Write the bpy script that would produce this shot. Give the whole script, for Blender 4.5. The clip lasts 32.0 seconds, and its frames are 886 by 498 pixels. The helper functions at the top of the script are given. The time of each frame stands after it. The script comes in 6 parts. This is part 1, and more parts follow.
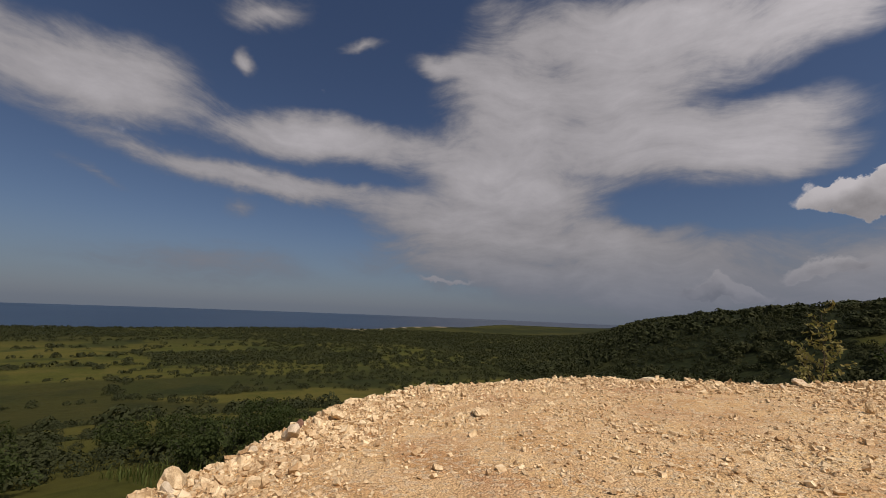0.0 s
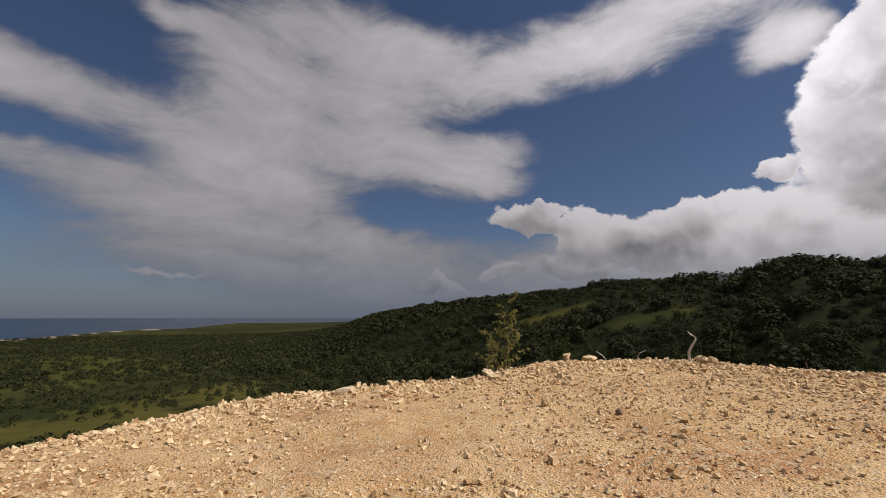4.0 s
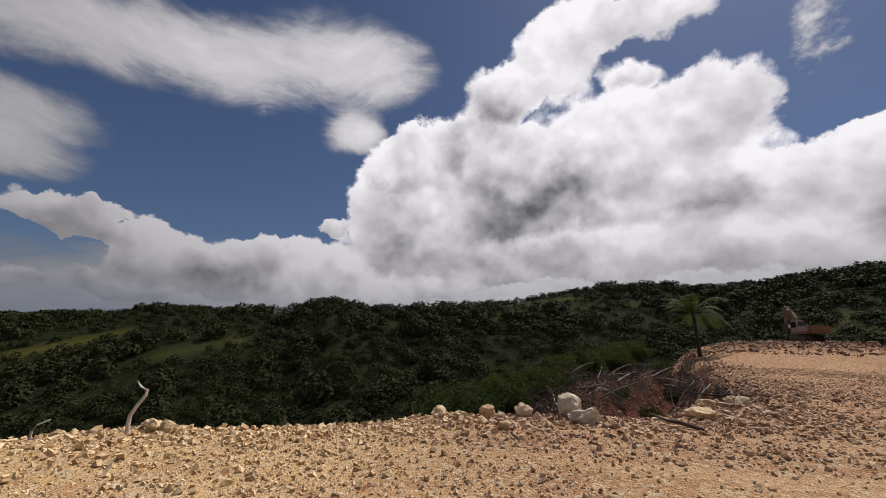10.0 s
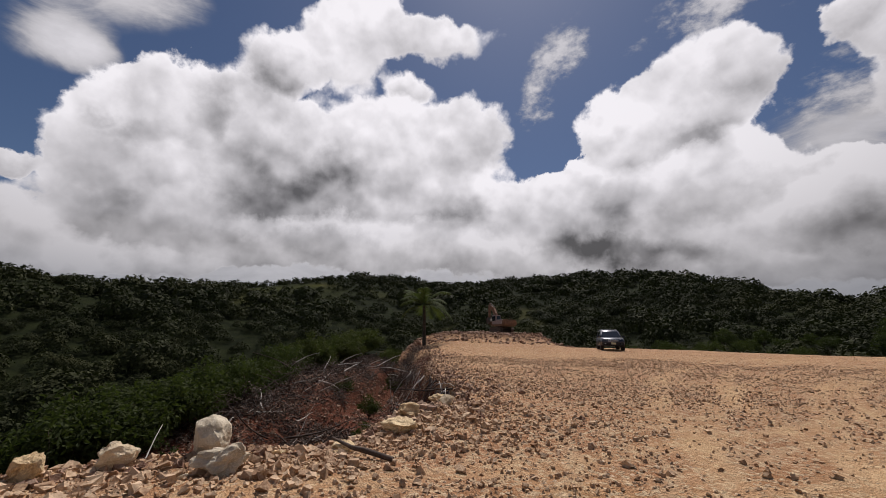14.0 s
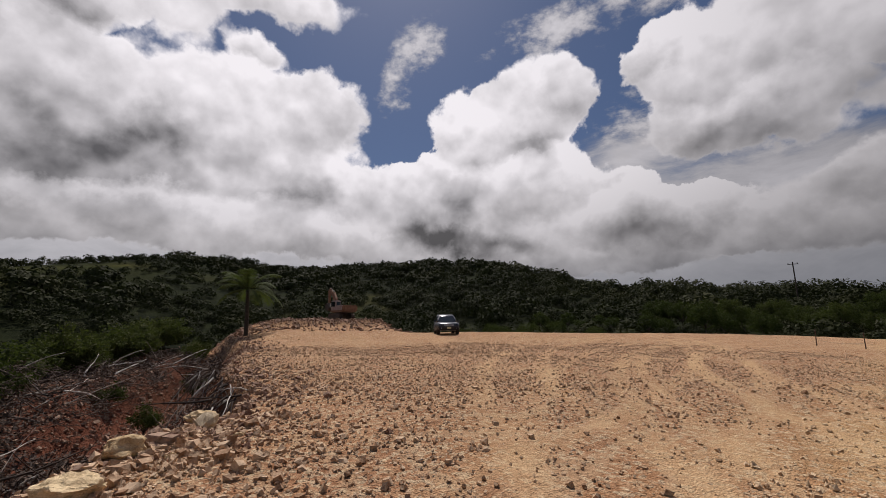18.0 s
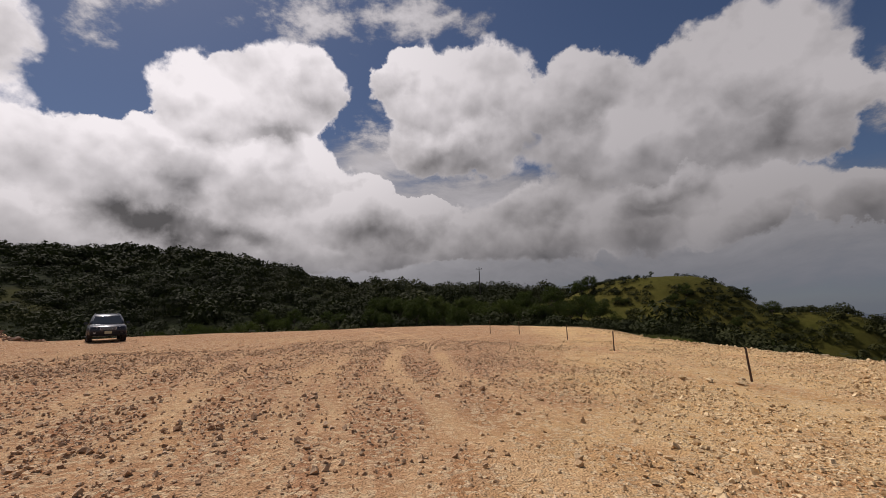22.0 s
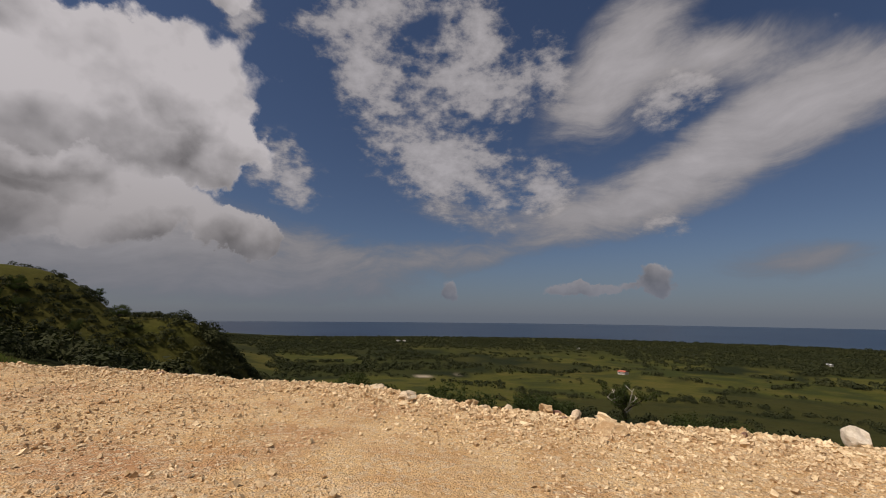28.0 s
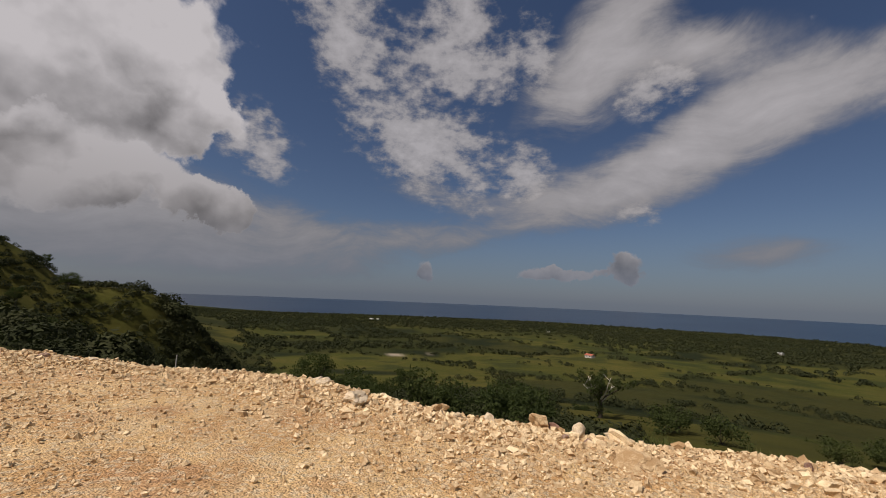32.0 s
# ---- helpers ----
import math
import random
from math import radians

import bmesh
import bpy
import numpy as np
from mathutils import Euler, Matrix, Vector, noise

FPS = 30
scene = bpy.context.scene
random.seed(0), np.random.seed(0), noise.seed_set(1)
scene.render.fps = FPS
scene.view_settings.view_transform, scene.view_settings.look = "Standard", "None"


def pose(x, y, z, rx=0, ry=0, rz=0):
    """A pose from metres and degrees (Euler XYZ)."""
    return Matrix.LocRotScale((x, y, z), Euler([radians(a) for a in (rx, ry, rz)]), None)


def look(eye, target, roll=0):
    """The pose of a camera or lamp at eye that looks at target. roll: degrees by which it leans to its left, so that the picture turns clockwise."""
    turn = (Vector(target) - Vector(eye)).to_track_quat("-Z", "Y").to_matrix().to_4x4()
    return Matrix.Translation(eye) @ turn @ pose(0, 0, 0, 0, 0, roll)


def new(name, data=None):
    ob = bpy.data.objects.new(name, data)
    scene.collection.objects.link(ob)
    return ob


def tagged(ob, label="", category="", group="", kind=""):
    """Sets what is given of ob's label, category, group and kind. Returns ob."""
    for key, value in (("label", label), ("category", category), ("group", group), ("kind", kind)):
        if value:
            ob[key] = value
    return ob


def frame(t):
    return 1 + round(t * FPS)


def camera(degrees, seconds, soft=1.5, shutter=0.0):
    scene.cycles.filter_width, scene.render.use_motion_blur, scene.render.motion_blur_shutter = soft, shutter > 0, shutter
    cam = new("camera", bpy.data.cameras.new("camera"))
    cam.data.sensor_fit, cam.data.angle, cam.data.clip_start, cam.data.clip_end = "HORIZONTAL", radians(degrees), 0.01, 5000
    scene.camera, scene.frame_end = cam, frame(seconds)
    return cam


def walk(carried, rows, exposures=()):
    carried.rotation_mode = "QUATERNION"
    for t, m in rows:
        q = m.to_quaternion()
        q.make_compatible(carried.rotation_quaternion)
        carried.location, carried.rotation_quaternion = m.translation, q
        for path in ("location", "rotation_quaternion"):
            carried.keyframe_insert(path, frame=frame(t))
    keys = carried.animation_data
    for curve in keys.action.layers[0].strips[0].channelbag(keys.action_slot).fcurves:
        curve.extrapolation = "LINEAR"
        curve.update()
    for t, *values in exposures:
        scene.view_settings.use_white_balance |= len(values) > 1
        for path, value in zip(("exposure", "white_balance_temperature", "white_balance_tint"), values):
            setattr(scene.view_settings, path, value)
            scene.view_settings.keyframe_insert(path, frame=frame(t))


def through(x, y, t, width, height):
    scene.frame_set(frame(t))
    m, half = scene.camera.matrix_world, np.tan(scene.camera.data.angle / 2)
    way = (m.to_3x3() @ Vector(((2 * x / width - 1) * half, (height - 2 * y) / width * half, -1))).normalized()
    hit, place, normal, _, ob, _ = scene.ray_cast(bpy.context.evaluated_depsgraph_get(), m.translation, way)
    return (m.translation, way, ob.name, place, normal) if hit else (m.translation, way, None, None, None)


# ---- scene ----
# camera: one slow walk along an arc over the levelled ground
cam = camera(94.5, 32.0, 0.75)
PATH = [
    (0.0, 0.00, 0.00, 1.62, 98.61, -2.33, 0.57),
    (0.5, 0.12, 0.37, 1.64, 98.54, -1.93, -1.58),
    (1.0, 0.25, 0.78, 1.61, 98.43, -1.47, -4.75),
    (1.5, 0.48, 1.16, 1.64, 98.13, -1.37, -9.52),
    (2.0, 0.71, 1.50, 1.64, 98.03, -1.57, -15.10),
    (2.5, 1.01, 1.86, 1.64, 98.16, -1.24, -20.00),
    (4.5, 2.32, 2.78, 1.72, 98.74, -0.66, -39.67),
    (5.0, 2.71, 3.08, 1.72, 98.51, -1.20, -45.90),
    (5.5, 3.09, 3.20, 1.74, 98.36, -1.63, -51.22),
    (6.0, 3.48, 3.31, 1.77, 98.53, -1.35, -56.02),
    (6.5, 3.90, 3.33, 1.77, 99.02, -0.97, -60.31),
    (7.0, 4.32, 3.44, 1.77, 99.82, -1.33, -64.87),
    (7.5, 4.70, 3.46, 1.78, 100.66, -1.61, -69.75),
    (8.0, 5.06, 3.42, 1.82, 101.36, -1.13, -74.42),
    (8.5, 5.38, 3.40, 1.80, 102.00, -1.78, -78.39),
    (9.0, 5.72, 3.30, 1.84, 102.69, -1.17, -81.95),
    (9.5, 6.07, 3.20, 1.87, 103.28, -1.40, -85.93),
    (10.0, 6.48, 3.06, 1.88, 103.59, -1.07, -90.03),
    (10.5, 6.91, 2.83, 1.90, 103.60, -0.63, -95.79),
    (11.0, 7.29, 2.65, 1.94, 103.38, -0.81, -102.12),
    (11.5, 7.61, 2.45, 1.95, 102.94, -0.98, -107.32),
    (12.0, 7.86, 2.27, 1.99, 102.34, -1.02, -111.08),
    (12.5, 8.10, 2.06, 2.00, 102.19, -1.08, -114.24),
    (13.0, 8.39, 1.79, 2.01, 102.27, -1.04, -116.82),
    (13.5, 8.71, 1.50, 2.03, 102.42, -1.30, -119.83),
    (14.0, 8.97, 1.20, 2.04, 102.55, -1.41, -123.40),
    (14.5, 9.19, 0.93, 2.06, 102.53, -1.39, -127.13),
    (15.0, 9.35, 0.66, 2.08, 102.36, -1.36, -130.89),
    (15.5, 9.48, 0.43, 2.09, 102.14, -1.20, -134.59),
    (17.5, 9.89, -0.44, 2.13, 101.19, -0.36, -142.36),
    (18.0, 9.98, -0.74, 2.14, 100.86, 0.02, -144.21),
    (18.5, 10.03, -1.10, 2.16, 100.46, 0.52, -147.22),
    (19.0, 10.08, -1.51, 2.18, 99.94, 0.48, -151.00),
    (19.5, 10.13, -1.92, 2.17, 99.73, 0.58, -155.21),
    (20.0, 10.14, -2.38, 2.16, 99.65, 0.81, -159.49),
    (20.5, 10.14, -2.85, 2.17, 99.65, 1.05, -164.01),
    (21.0, 10.08, -3.35, 2.17, 99.75, 1.00, -168.83),
    (21.5, 9.97, -3.86, 2.16, 99.78, 1.29, -174.05),
    (22.0, 9.77, -4.30, 2.16, 99.80, 1.99, -179.76),
    (22.5, 9.50, -4.71, 2.17, 99.57, 2.14, 173.22),
    (23.0, 9.23, -5.01, 2.18, 99.42, 2.12, 166.05),
    (23.5, 8.97, -5.35, 2.17, 99.00, 1.47, 159.19),
    (24.0, 8.56, -5.70, 2.19, 98.66, 1.63, 153.19),
    (24.5, 8.14, -6.01, 2.15, 98.61, 1.71, 146.85),
    (25.0, 7.66, -6.25, 2.12, 98.32, 1.34, 139.83),
    (25.5, 7.14, -6.44, 2.10, 98.21, 1.72, 132.63),
    (26.0, 6.65, -6.65, 2.05, 98.26, 0.95, 125.39),
    (26.5, 6.20, -6.86, 2.01, 98.57, 0.94, 118.44),
    (28.5, 4.94, -6.85, 2.02, 99.54, -0.62, 102.50),
    (29.0, 4.64, -6.88, 2.05, 99.86, -0.50, 100.73),
    (29.5, 4.35, -6.94, 2.04, 100.29, -1.36, 99.05),
    (30.0, 4.03, -6.96, 2.02, 100.39, -1.12, 98.70),
    (30.5, 3.69, -7.09, 2.00, 99.61, -1.69, 98.75),
    (31.0, 3.34, -7.15, 2.00, 98.53, -2.00, 98.66),
    (31.5, 3.00, -7.18, 2.02, 97.32, -1.73, 99.72),
    (32.0, 2.71, -7.32, 1.98, 96.66, -2.38, 101.31),
]
EXPOSURES = [(0.0, 0.02, 6500, 18), (8.0, -0.02, 6300, 16), (15.0, -0.11, 6300, 16), (22.0, -0.13, 6500, 18), (26.0, -0.07, 6550, 18), (32.0, 0.02, 6500, 17)]
walk(cam, [(t, pose(x, y, z, rx, ry, rz)) for t, x, y, z, rx, ry, rz in PATH], EXPOSURES)

# ---- sky and sun ----
SUN_AZ, SUN_EL = 135.0, 57.0


def heading(az, el=0.0):
    a, e = radians(az), radians(el)
    return Vector((math.sin(a) * math.cos(e), math.cos(a) * math.cos(e), math.sin(e)))


world = bpy.data.worlds.new("world")
scene.world = world
world.use_nodes = True
WT = world.node_tree
WT.nodes.clear()


class Net:
    """Short calls to make and join nodes."""

    def __init__(self, tree):
        self.tree = tree

    def add(self, kind, links=None, **props):
        n = self.tree.nodes.new(kind)
        if "operation" in props:
            n.operation = props["operation"]
        if "use_clamp" in props:
            n.use_clamp = props["use_clamp"]
        if "interpolation_type" in props:
            n.interpolation_type = props["interpolation_type"]
        if "data_type" in props:
            n.data_type, n.blend_type = props["data_type"], props["blend_type"]
        if "vector_type" in props:
            n.vector_type = props["vector_type"]
        if "gradient_type" in props:
            n.gradient_type = props["gradient_type"]
        if "feature" in props:
            n.feature = props["feature"]
        if "attribute_name" in props:
            n.attribute_name = props["attribute_name"]
        for k, v in (links or {}).items():
            self.put(n.inputs[k], v)
        return n

    def put(self, socket, v):
        if isinstance(v, bpy.types.NodeSocket):
            self.tree.links.new(v, socket)
        else:
            socket.default_value = v

    def math(self, op, a, b=0.0, c=0.0, clamp=False):
        n = self.add("ShaderNodeMath", {0: a, 1: b, 2: c}, operation=op, use_clamp=clamp)
        return n.outputs[0]

    def vec(self, op, a, b=(0, 0, 0)):
        n = self.add("ShaderNodeVectorMath", {0: a, 1: b}, operation=op)
        return n.outputs["Value"] if op in ("DOT_PRODUCT", "LENGTH") else n.outputs[0]

    def scaled(self, v, s):
        n = self.add("ShaderNodeVectorMath", {0: v}, operation="SCALE")
        self.put(n.inputs["Scale"], s)
        return n.outputs[0]

    def noise(self, vector, scale, detail=4.0, rough=0.55, out=0, lac=2.0):
        n = self.add("ShaderNodeTexNoise", {"Vector": vector, "Scale": scale, "Detail": detail, "Roughness": rough, "Lacunarity": lac})
        return n.outputs[out]

    def ramp(self, v, lo, hi, a=0.0, b=1.0, smooth=True):
        n = self.add("ShaderNodeMapRange", {0: v, 1: lo, 2: hi, 3: a, 4: b}, interpolation_type="SMOOTHSTEP" if smooth else "LINEAR")
        return n.outputs[0]

    def mix(self, f, a, b, blend="MIX"):
        n = self.add("ShaderNodeMix", data_type="RGBA", blend_type=blend)
        for i, v in ((0, f), (6, a), (7, b)):
            if not isinstance(v, bpy.types.NodeSocket) and i:
                v = (*v, 1.0)[:4]
            self.put(n.inputs[i], v)
        return n.outputs[2]


W = Net(WT)
way = W.add("ShaderNodeTexCoord").outputs["Generated"]
e2, e1 = heading(130), heading(220)
az = W.math("MULTIPLY", W.math("ARCTAN2", W.vec("DOT_PRODUCT", way, e1), W.vec("DOT_PRODUCT", way, e2)), 57.2958)
wz = W.add("ShaderNodeSeparateXYZ", {0: way}).outputs[2]
el = W.math("MULTIPLY", W.math("ARCSINE", wz), 57.2958)
place = W.add("ShaderNodeCombineXYZ", {0: az, 1: el}).outputs[0]


def shaken(scale, detail, size, rough=0.6):
    off = W.vec("SUBTRACT", W.noise(way, scale, detail, rough, out=1), (0.5, 0.5, 0.5))
    return W.vec("ADD", place, W.scaled(off, size))


veil_at = W.vec("ADD", shaken(3.0, 2.0, 5.0), W.scaled(W.vec("SUBTRACT", W.noise(way, 18.0, 3.0, 0.6, out=1), (0.5, 0.5, 0.5)), 1.4))
heap_at = W.vec("ADD", shaken(5.0, 2.0, 7.0), W.scaled(W.vec("SUBTRACT", W.noise(way, 24.0, 4.0, 0.6, out=1), (0.5, 0.5, 0.5)), 3.4))
veil_sum, heap_up, heap_all, flock_sum, shade_sum = 0.0, 0.0, 0.0001, 0.0, 0.0


def lump(at, a, e, ra, re, tilt, chain):
    """One soft oval of cloud; chained to the sum before it, so that they are worked out one by one."""
    if chain is not None:
        at = W.add("ShaderNodeVectorMath", {0: chain, 1: (1e-6, 1e-6, 1e-6), 2: at}, operation="MULTIPLY_ADD").outputs[0]
    m = W.add("ShaderNodeMapping", {"Vector": at, "Location": (a, e, 0), "Rotation": (0, 0, radians(tilt)), "Scale": (ra, re, 1000)}, vector_type="TEXTURE")
    g = W.add("ShaderNodeTexGradient", {0: m.outputs[0]}, gradient_type="SPHERICAL")
    return m.outputs[0], g.outputs["Fac"]


def veil(a, e, ra, re, tilt, weight):
    """A thin streak or sheet of high cloud: heading from the sky's middle, height, half length, half width, tilt in degrees."""
    global veil_sum
    _, g = lump(veil_at, a, e, ra * 1.3, re * 1.85, tilt, veil_sum or None)
    g = W.math("MULTIPLY", g, 1.35 * weight, clamp=True)
    veil_sum = W.math("MULTIPLY_ADD", g, W.math("SUBTRACT", 1.0, veil_sum), veil_sum)


def heap(a, e, ra, re, tilt, weight):
    """A swelling of heaped cloud, lit above and grey below, in front of those before it."""
    global heap_up, heap_all
    v, g = lump(heap_at, a, e, ra * 1.22, re * 1.3, tilt, veil_sum if isinstance(heap_all, float) else heap_all)
    if weight < 1:
        g = W.math("MULTIPLY", g, weight)
    up = W.add("ShaderNodeSeparateXYZ", {0: v}).outputs[1]
    front = W.math("MULTIPLY", g, 3.0, clamp=True)
    heap_up = W.math("MULTIPLY_ADD", W.math("SUBTRACT", up, heap_up), front, heap_up)
    heap_all = W.math("ADD", g, heap_all)


def flock(a, e, ra, re, tilt, weight):
    """A field of small flecked cloud."""
    global flock_sum
    _, g = lump(veil_at, a, e, ra * 1.5, re * 1.7, tilt, flock_sum or heap_all)
    g = W.math("MULTIPLY", g, weight)
    flock_sum = W.math("MULTIPLY_ADD", g, W.math("SUBTRACT", 1.0, flock_sum), flock_sum)


def shade(a, e, ra, re, tilt, weight):
    """A grey hollow or base of a heap."""
    global shade_sum
    _, g = lump(heap_at, a, e, ra * 1.2, re * 1.2, tilt, shade_sum or flock_sum)
    shade_sum = W.math("MAXIMUM", W.math("MULTIPLY", g, weight), shade_sum)


# veils and streaks
veil(-173.6, 22.7, 11.4, 3.4, 10, 1.00)
veil(186.4, 22.7, 11.4, 3.4, 10, 1.00)
veil(-149.9, 21.9, 19.7, 2.4, 2, 1.00)
veil(-155.3, 15.6, 19.0, 1.4, -3, 1.00)
veil(204.7, 15.6, 19.0, 1.4, -3, 1.00)
veil(-123.8, 11.2, 25.3, 2.3, -8, 1.00)
veil(-121.9, 6.7, 20.5, 3.0, -4, 0.90)
veil(-123.3, 16.6, 15.2, 3.8, -10, 1.00)
veil(-121.7, 26.2, 12.2, 7.2, -47, 1.00)
veil(-103.5, 33.9, 20.9, 3.4, -12, 1.00)
veil(-100.9, 21.4, 16.2, 2.2, -0, 1.00)
veil(-106.9, 28.7, 6.7, 4.4, -34, 0.90)
veil(-160.9, 4.5, 17.4, 2.6, 1, 0.42)
veil(199.1, 4.5, 17.4, 2.6, 1, 0.42)
veil(-159.8, 29.7, 1.5, 1.2, 11, 0.75)
veil(-143.9, 33.8, 4.6, 0.6, 13, 0.55)
veil(-157.7, 35.0, 6.7, 1.5, 11, 0.70)
veil(-132.0, 32.5, 5.6, 0.9, -6, 0.60)
veil(-157.2, 11.6, 2.9, 1.3, 5, 0.40)
veil(-173.0, 12.8, 4.4, 0.7, -13, 0.40)
veil(-106.5, 8.5, 7.9, 2.1, -22, 0.80)
veil(-99.9, 21.1, 16.3, 3.7, -3, 0.95)
veil(-80.0, 32.7, 32.6, 3.3, 7, 0.90)
veil(-91.4, 19.2, 8.1, 1.7, -11, 0.75)
veil(150.0, 30.6, 12.9, 4.6, 38, 0.95)
veil(153.6, 16.2, 25.2, 3.1, 16, 0.95)
veil(-206.4, 16.2, 25.2, 3.1, 16, 0.95)
veil(168.9, 21.8, 11.3, 3.0, 13, 0.90)
veil(-191.1, 21.8, 11.3, 3.0, 13, 0.90)
veil(160.8, 28.8, 11.4, 2.7, -7, 0.75)
veil(126.8, 14.8, 10.6, 2.0, -7, 0.50)
veil(101.3, 3.4, 20.3, 1.6, 1, 0.50)
veil(165.4, 6.0, 10.4, 1.8, 2, 0.45)
veil(84.3, 30.4, 2.1, 1.0, -17, 0.60)
veil(-56.0, 37.3, 13.2, 3.9, -4, 0.59)
veil(-52.4, 35.3, 9.6, 2.9, 18, 0.51)
veil(-35.0, 7.7, 54.7, 3.5, 5, 1.00)
veil(23.3, 8.2, 47.5, 3.1, -2, 1.00)
veil(59.6, 11.5, 39.9, 4.9, -3, 1.00)
veil(43.0, 6.9, 33.2, 3.0, 2, 1.00)
veil(93.9, 8.7, 19.0, 3.0, -9, 0.60)
veil(42.1, 21.7, 10.7, 3.1, 1, 0.80)
veil(123.2, 7.8, 22.8, 1.7, 7, 0.40)
veil(-66.3, 7.2, 44.0, 3.5, 2, 0.90)
veil(-101.1, 6.2, 6.0, 3.4, 8, 0.70)
veil(47.7, 11.8, 25.8, 6.0, -7, 0.60)
veil(49.9, 9.7, 49.9, 5.4, -0, 0.60)
veil(-86.6, 4.0, 33.7, 2.2, 3, 0.60)
veil(97.9, 6.0, 28.7, 3.3, 4, 0.55)
veil(57.7, 14.9, 18.8, 3.8, -1, 0.50)
veil(-54.5, 28.6, 4.6, 2.2, 4, 1.00)
veil(-52.5, 28.0, 2.6, 1.6, -10, 0.90)
# heaps
heap(88.6, 25, 10.8, 6.7, 22, 1.00)
heap(-34.2, 18.6, 16.2, 9, 6, 1.00)
heap(66.4, 11.5, 24.3, 3.9, -7, 0.80)
heap(70.1, 11.3, 29.4, 3.6, 2, 0.75)
heap(84.2, 22.8, 7.8, 6, -21, 1.00)
heap(-26.4, 23.1, 13.3, 9.1, 4, 1.00)
heap(26.6, 11.4, 20, 3.3, -5, 1.00)
heap(-33.6, 10.6, 33.2, 2.9, 3, 1.00)
heap(-43.9, 9.9, 17.2, 3.2, 9, 1.00)
heap(17.4, 18.4, 11.1, 4.8, -11, 1.00)
heap(52.7, 26.9, 10, 6.8, 9, 1.00)
heap(36.7, 9.6, 15.2, 2.7, 6, 0.90)
heap(26.7, 29.4, 6.2, 5.6, -23, 1.00)
heap(83.0, 23.9, 13.6, 6.2, -4, 1.00)
heap(-4.9, 18.4, 11.7, 6.8, -3, 1.00)
heap(-37.9, 24.8, 10, 7.1, 8, 1.00)
heap(87.1, 21.3, 12.3, 6.4, -7, 1.00)
heap(-11.2, 26.6, 11.8, 6.6, -2, 1.00)
heap(-45.3, 13.6, 9.9, 5.7, 7, 1.00)
heap(-47.1, 19.4, 6.7, 5.4, 16, 1.00)
heap(-13.7, 12.4, 19.8, 3.5, 3, 1.00)
heap(24.5, 10.5, 24.6, 2.6, 2, 0.90)
heap(73.1, 26.5, 8, 5.1, -16, 1.00)
heap(4.9, 11.4, 20.2, 2.6, -4, 0.90)
heap(34.8, 15.3, 8.3, 3.5, 11, 1.00)
heap(29.7, 27.1, 6.1, 3.6, 22, 1.00)
heap(36.5, 16.7, 6.9, 4.1, -13, 1.00)
heap(89.0, 10.4, 8.4, 2.6, 11, 0.90)
heap(16.7, 15.1, 10.4, 4.4, -5, 1.00)
heap(19.0, 26.6, 6, 5, -16, 1.00)
heap(27.7, 22.5, 7.2, 4.5, -12, 1.00)
heap(-60.7, 7.8, 10, 2.3, 8, 0.90)
heap(30.5, 19.4, 5, 3.4, 16, 1.00)
heap(47.6, 32.4, 7.8, 3.7, 13, 1.00)
heap(-69.9, 8.8, 4.9, 3.5, -6, 1.00)
heap(-46.9, 21.2, 6.2, 5.5, 11, 1.00)
heap(58.2, 29.9, 6.6, 5.6, -9, 1.00)
heap(72.5, 21.3, 10.0, 5.0, -20, 1.00)
heap(-12.8, 40.9, 13.6, 2.9, -2, 1.00)
heap(28.8, 20.8, 5.4, 2.9, -19, 1.00)
heap(93.4, 19.8, 5.5, 4.3, 15, 1.00)
heap(52.9, 23.3, 10.3, 3.8, -6, 1.00)
heap(15.3, 20.2, 7.8, 4.2, 7, 1.00)
heap(89.4, 19.4, 8.5, 4.4, -6, 1.00)
heap(-51.5, 7.6, 15, 2.3, -0, 0.90)
heap(-22.8, 37.4, 7.6, 4.5, 2, 1.00)
heap(15.2, 20.7, 10.8, 3.5, -1, 1.00)
heap(27.0, 28.1, 7.3, 4.3, -6, 1.00)
heap(46.4, 14.5, 4.6, 2.9, 11, 1.00)
heap(-63.9, 10.8, 5, 2.6, 12, 1.00)
heap(7.5, 18.4, 6.1, 4.2, -7, 1.00)
heap(-42.1, 26.6, 5.5, 3.7, 17, 1.00)
heap(44.9, 13.7, 6.2, 3.2, 6, 1.00)
heap(69.8, 28.8, 6.7, 4.3, 2, 1.00)
heap(48.4, 30.5, 6.5, 4.2, -5, 1.00)
heap(-2.9, 28.2, 6.3, 4.1, -6, 1.00)
heap(27.5, 18.3, 7.5, 3.4, 3, 1.00)
heap(-77.9, 6, 7.6, 1.8, -3, 0.80)
heap(50.6, 11.3, 6.1, 2.2, -8, 1.00)
heap(-68.5, 8.9, 7.6, 3.5, 2, 1.00)
heap(26.6, 19.4, 8.6, 2.9, -4, 0.90)
heap(46.3, 13.9, 4.6, 3.4, -9, 1.00)
heap(18.6, 26.2, 6.3, 4, -2, 1.00)
heap(37.9, 14.2, 7.7, 3.3, -1, 1.00)
heap(-59.3, 9.2, 7.1, 3.5, 0, 1.00)
heap(80.5, 13.1, 6.1, 1.8, -12, 0.80)
heap(64.1, 15.8, 8.5, 2.7, 2, 0.70)
heap(78.5, 14.2, 9.7, 2.3, -2, 0.60)
heap(40.7, 18.5, 3.3, 2.1, -16, 0.80)
heap(32.0, 31.6, 4.3, 3.6, -9, 1.00)
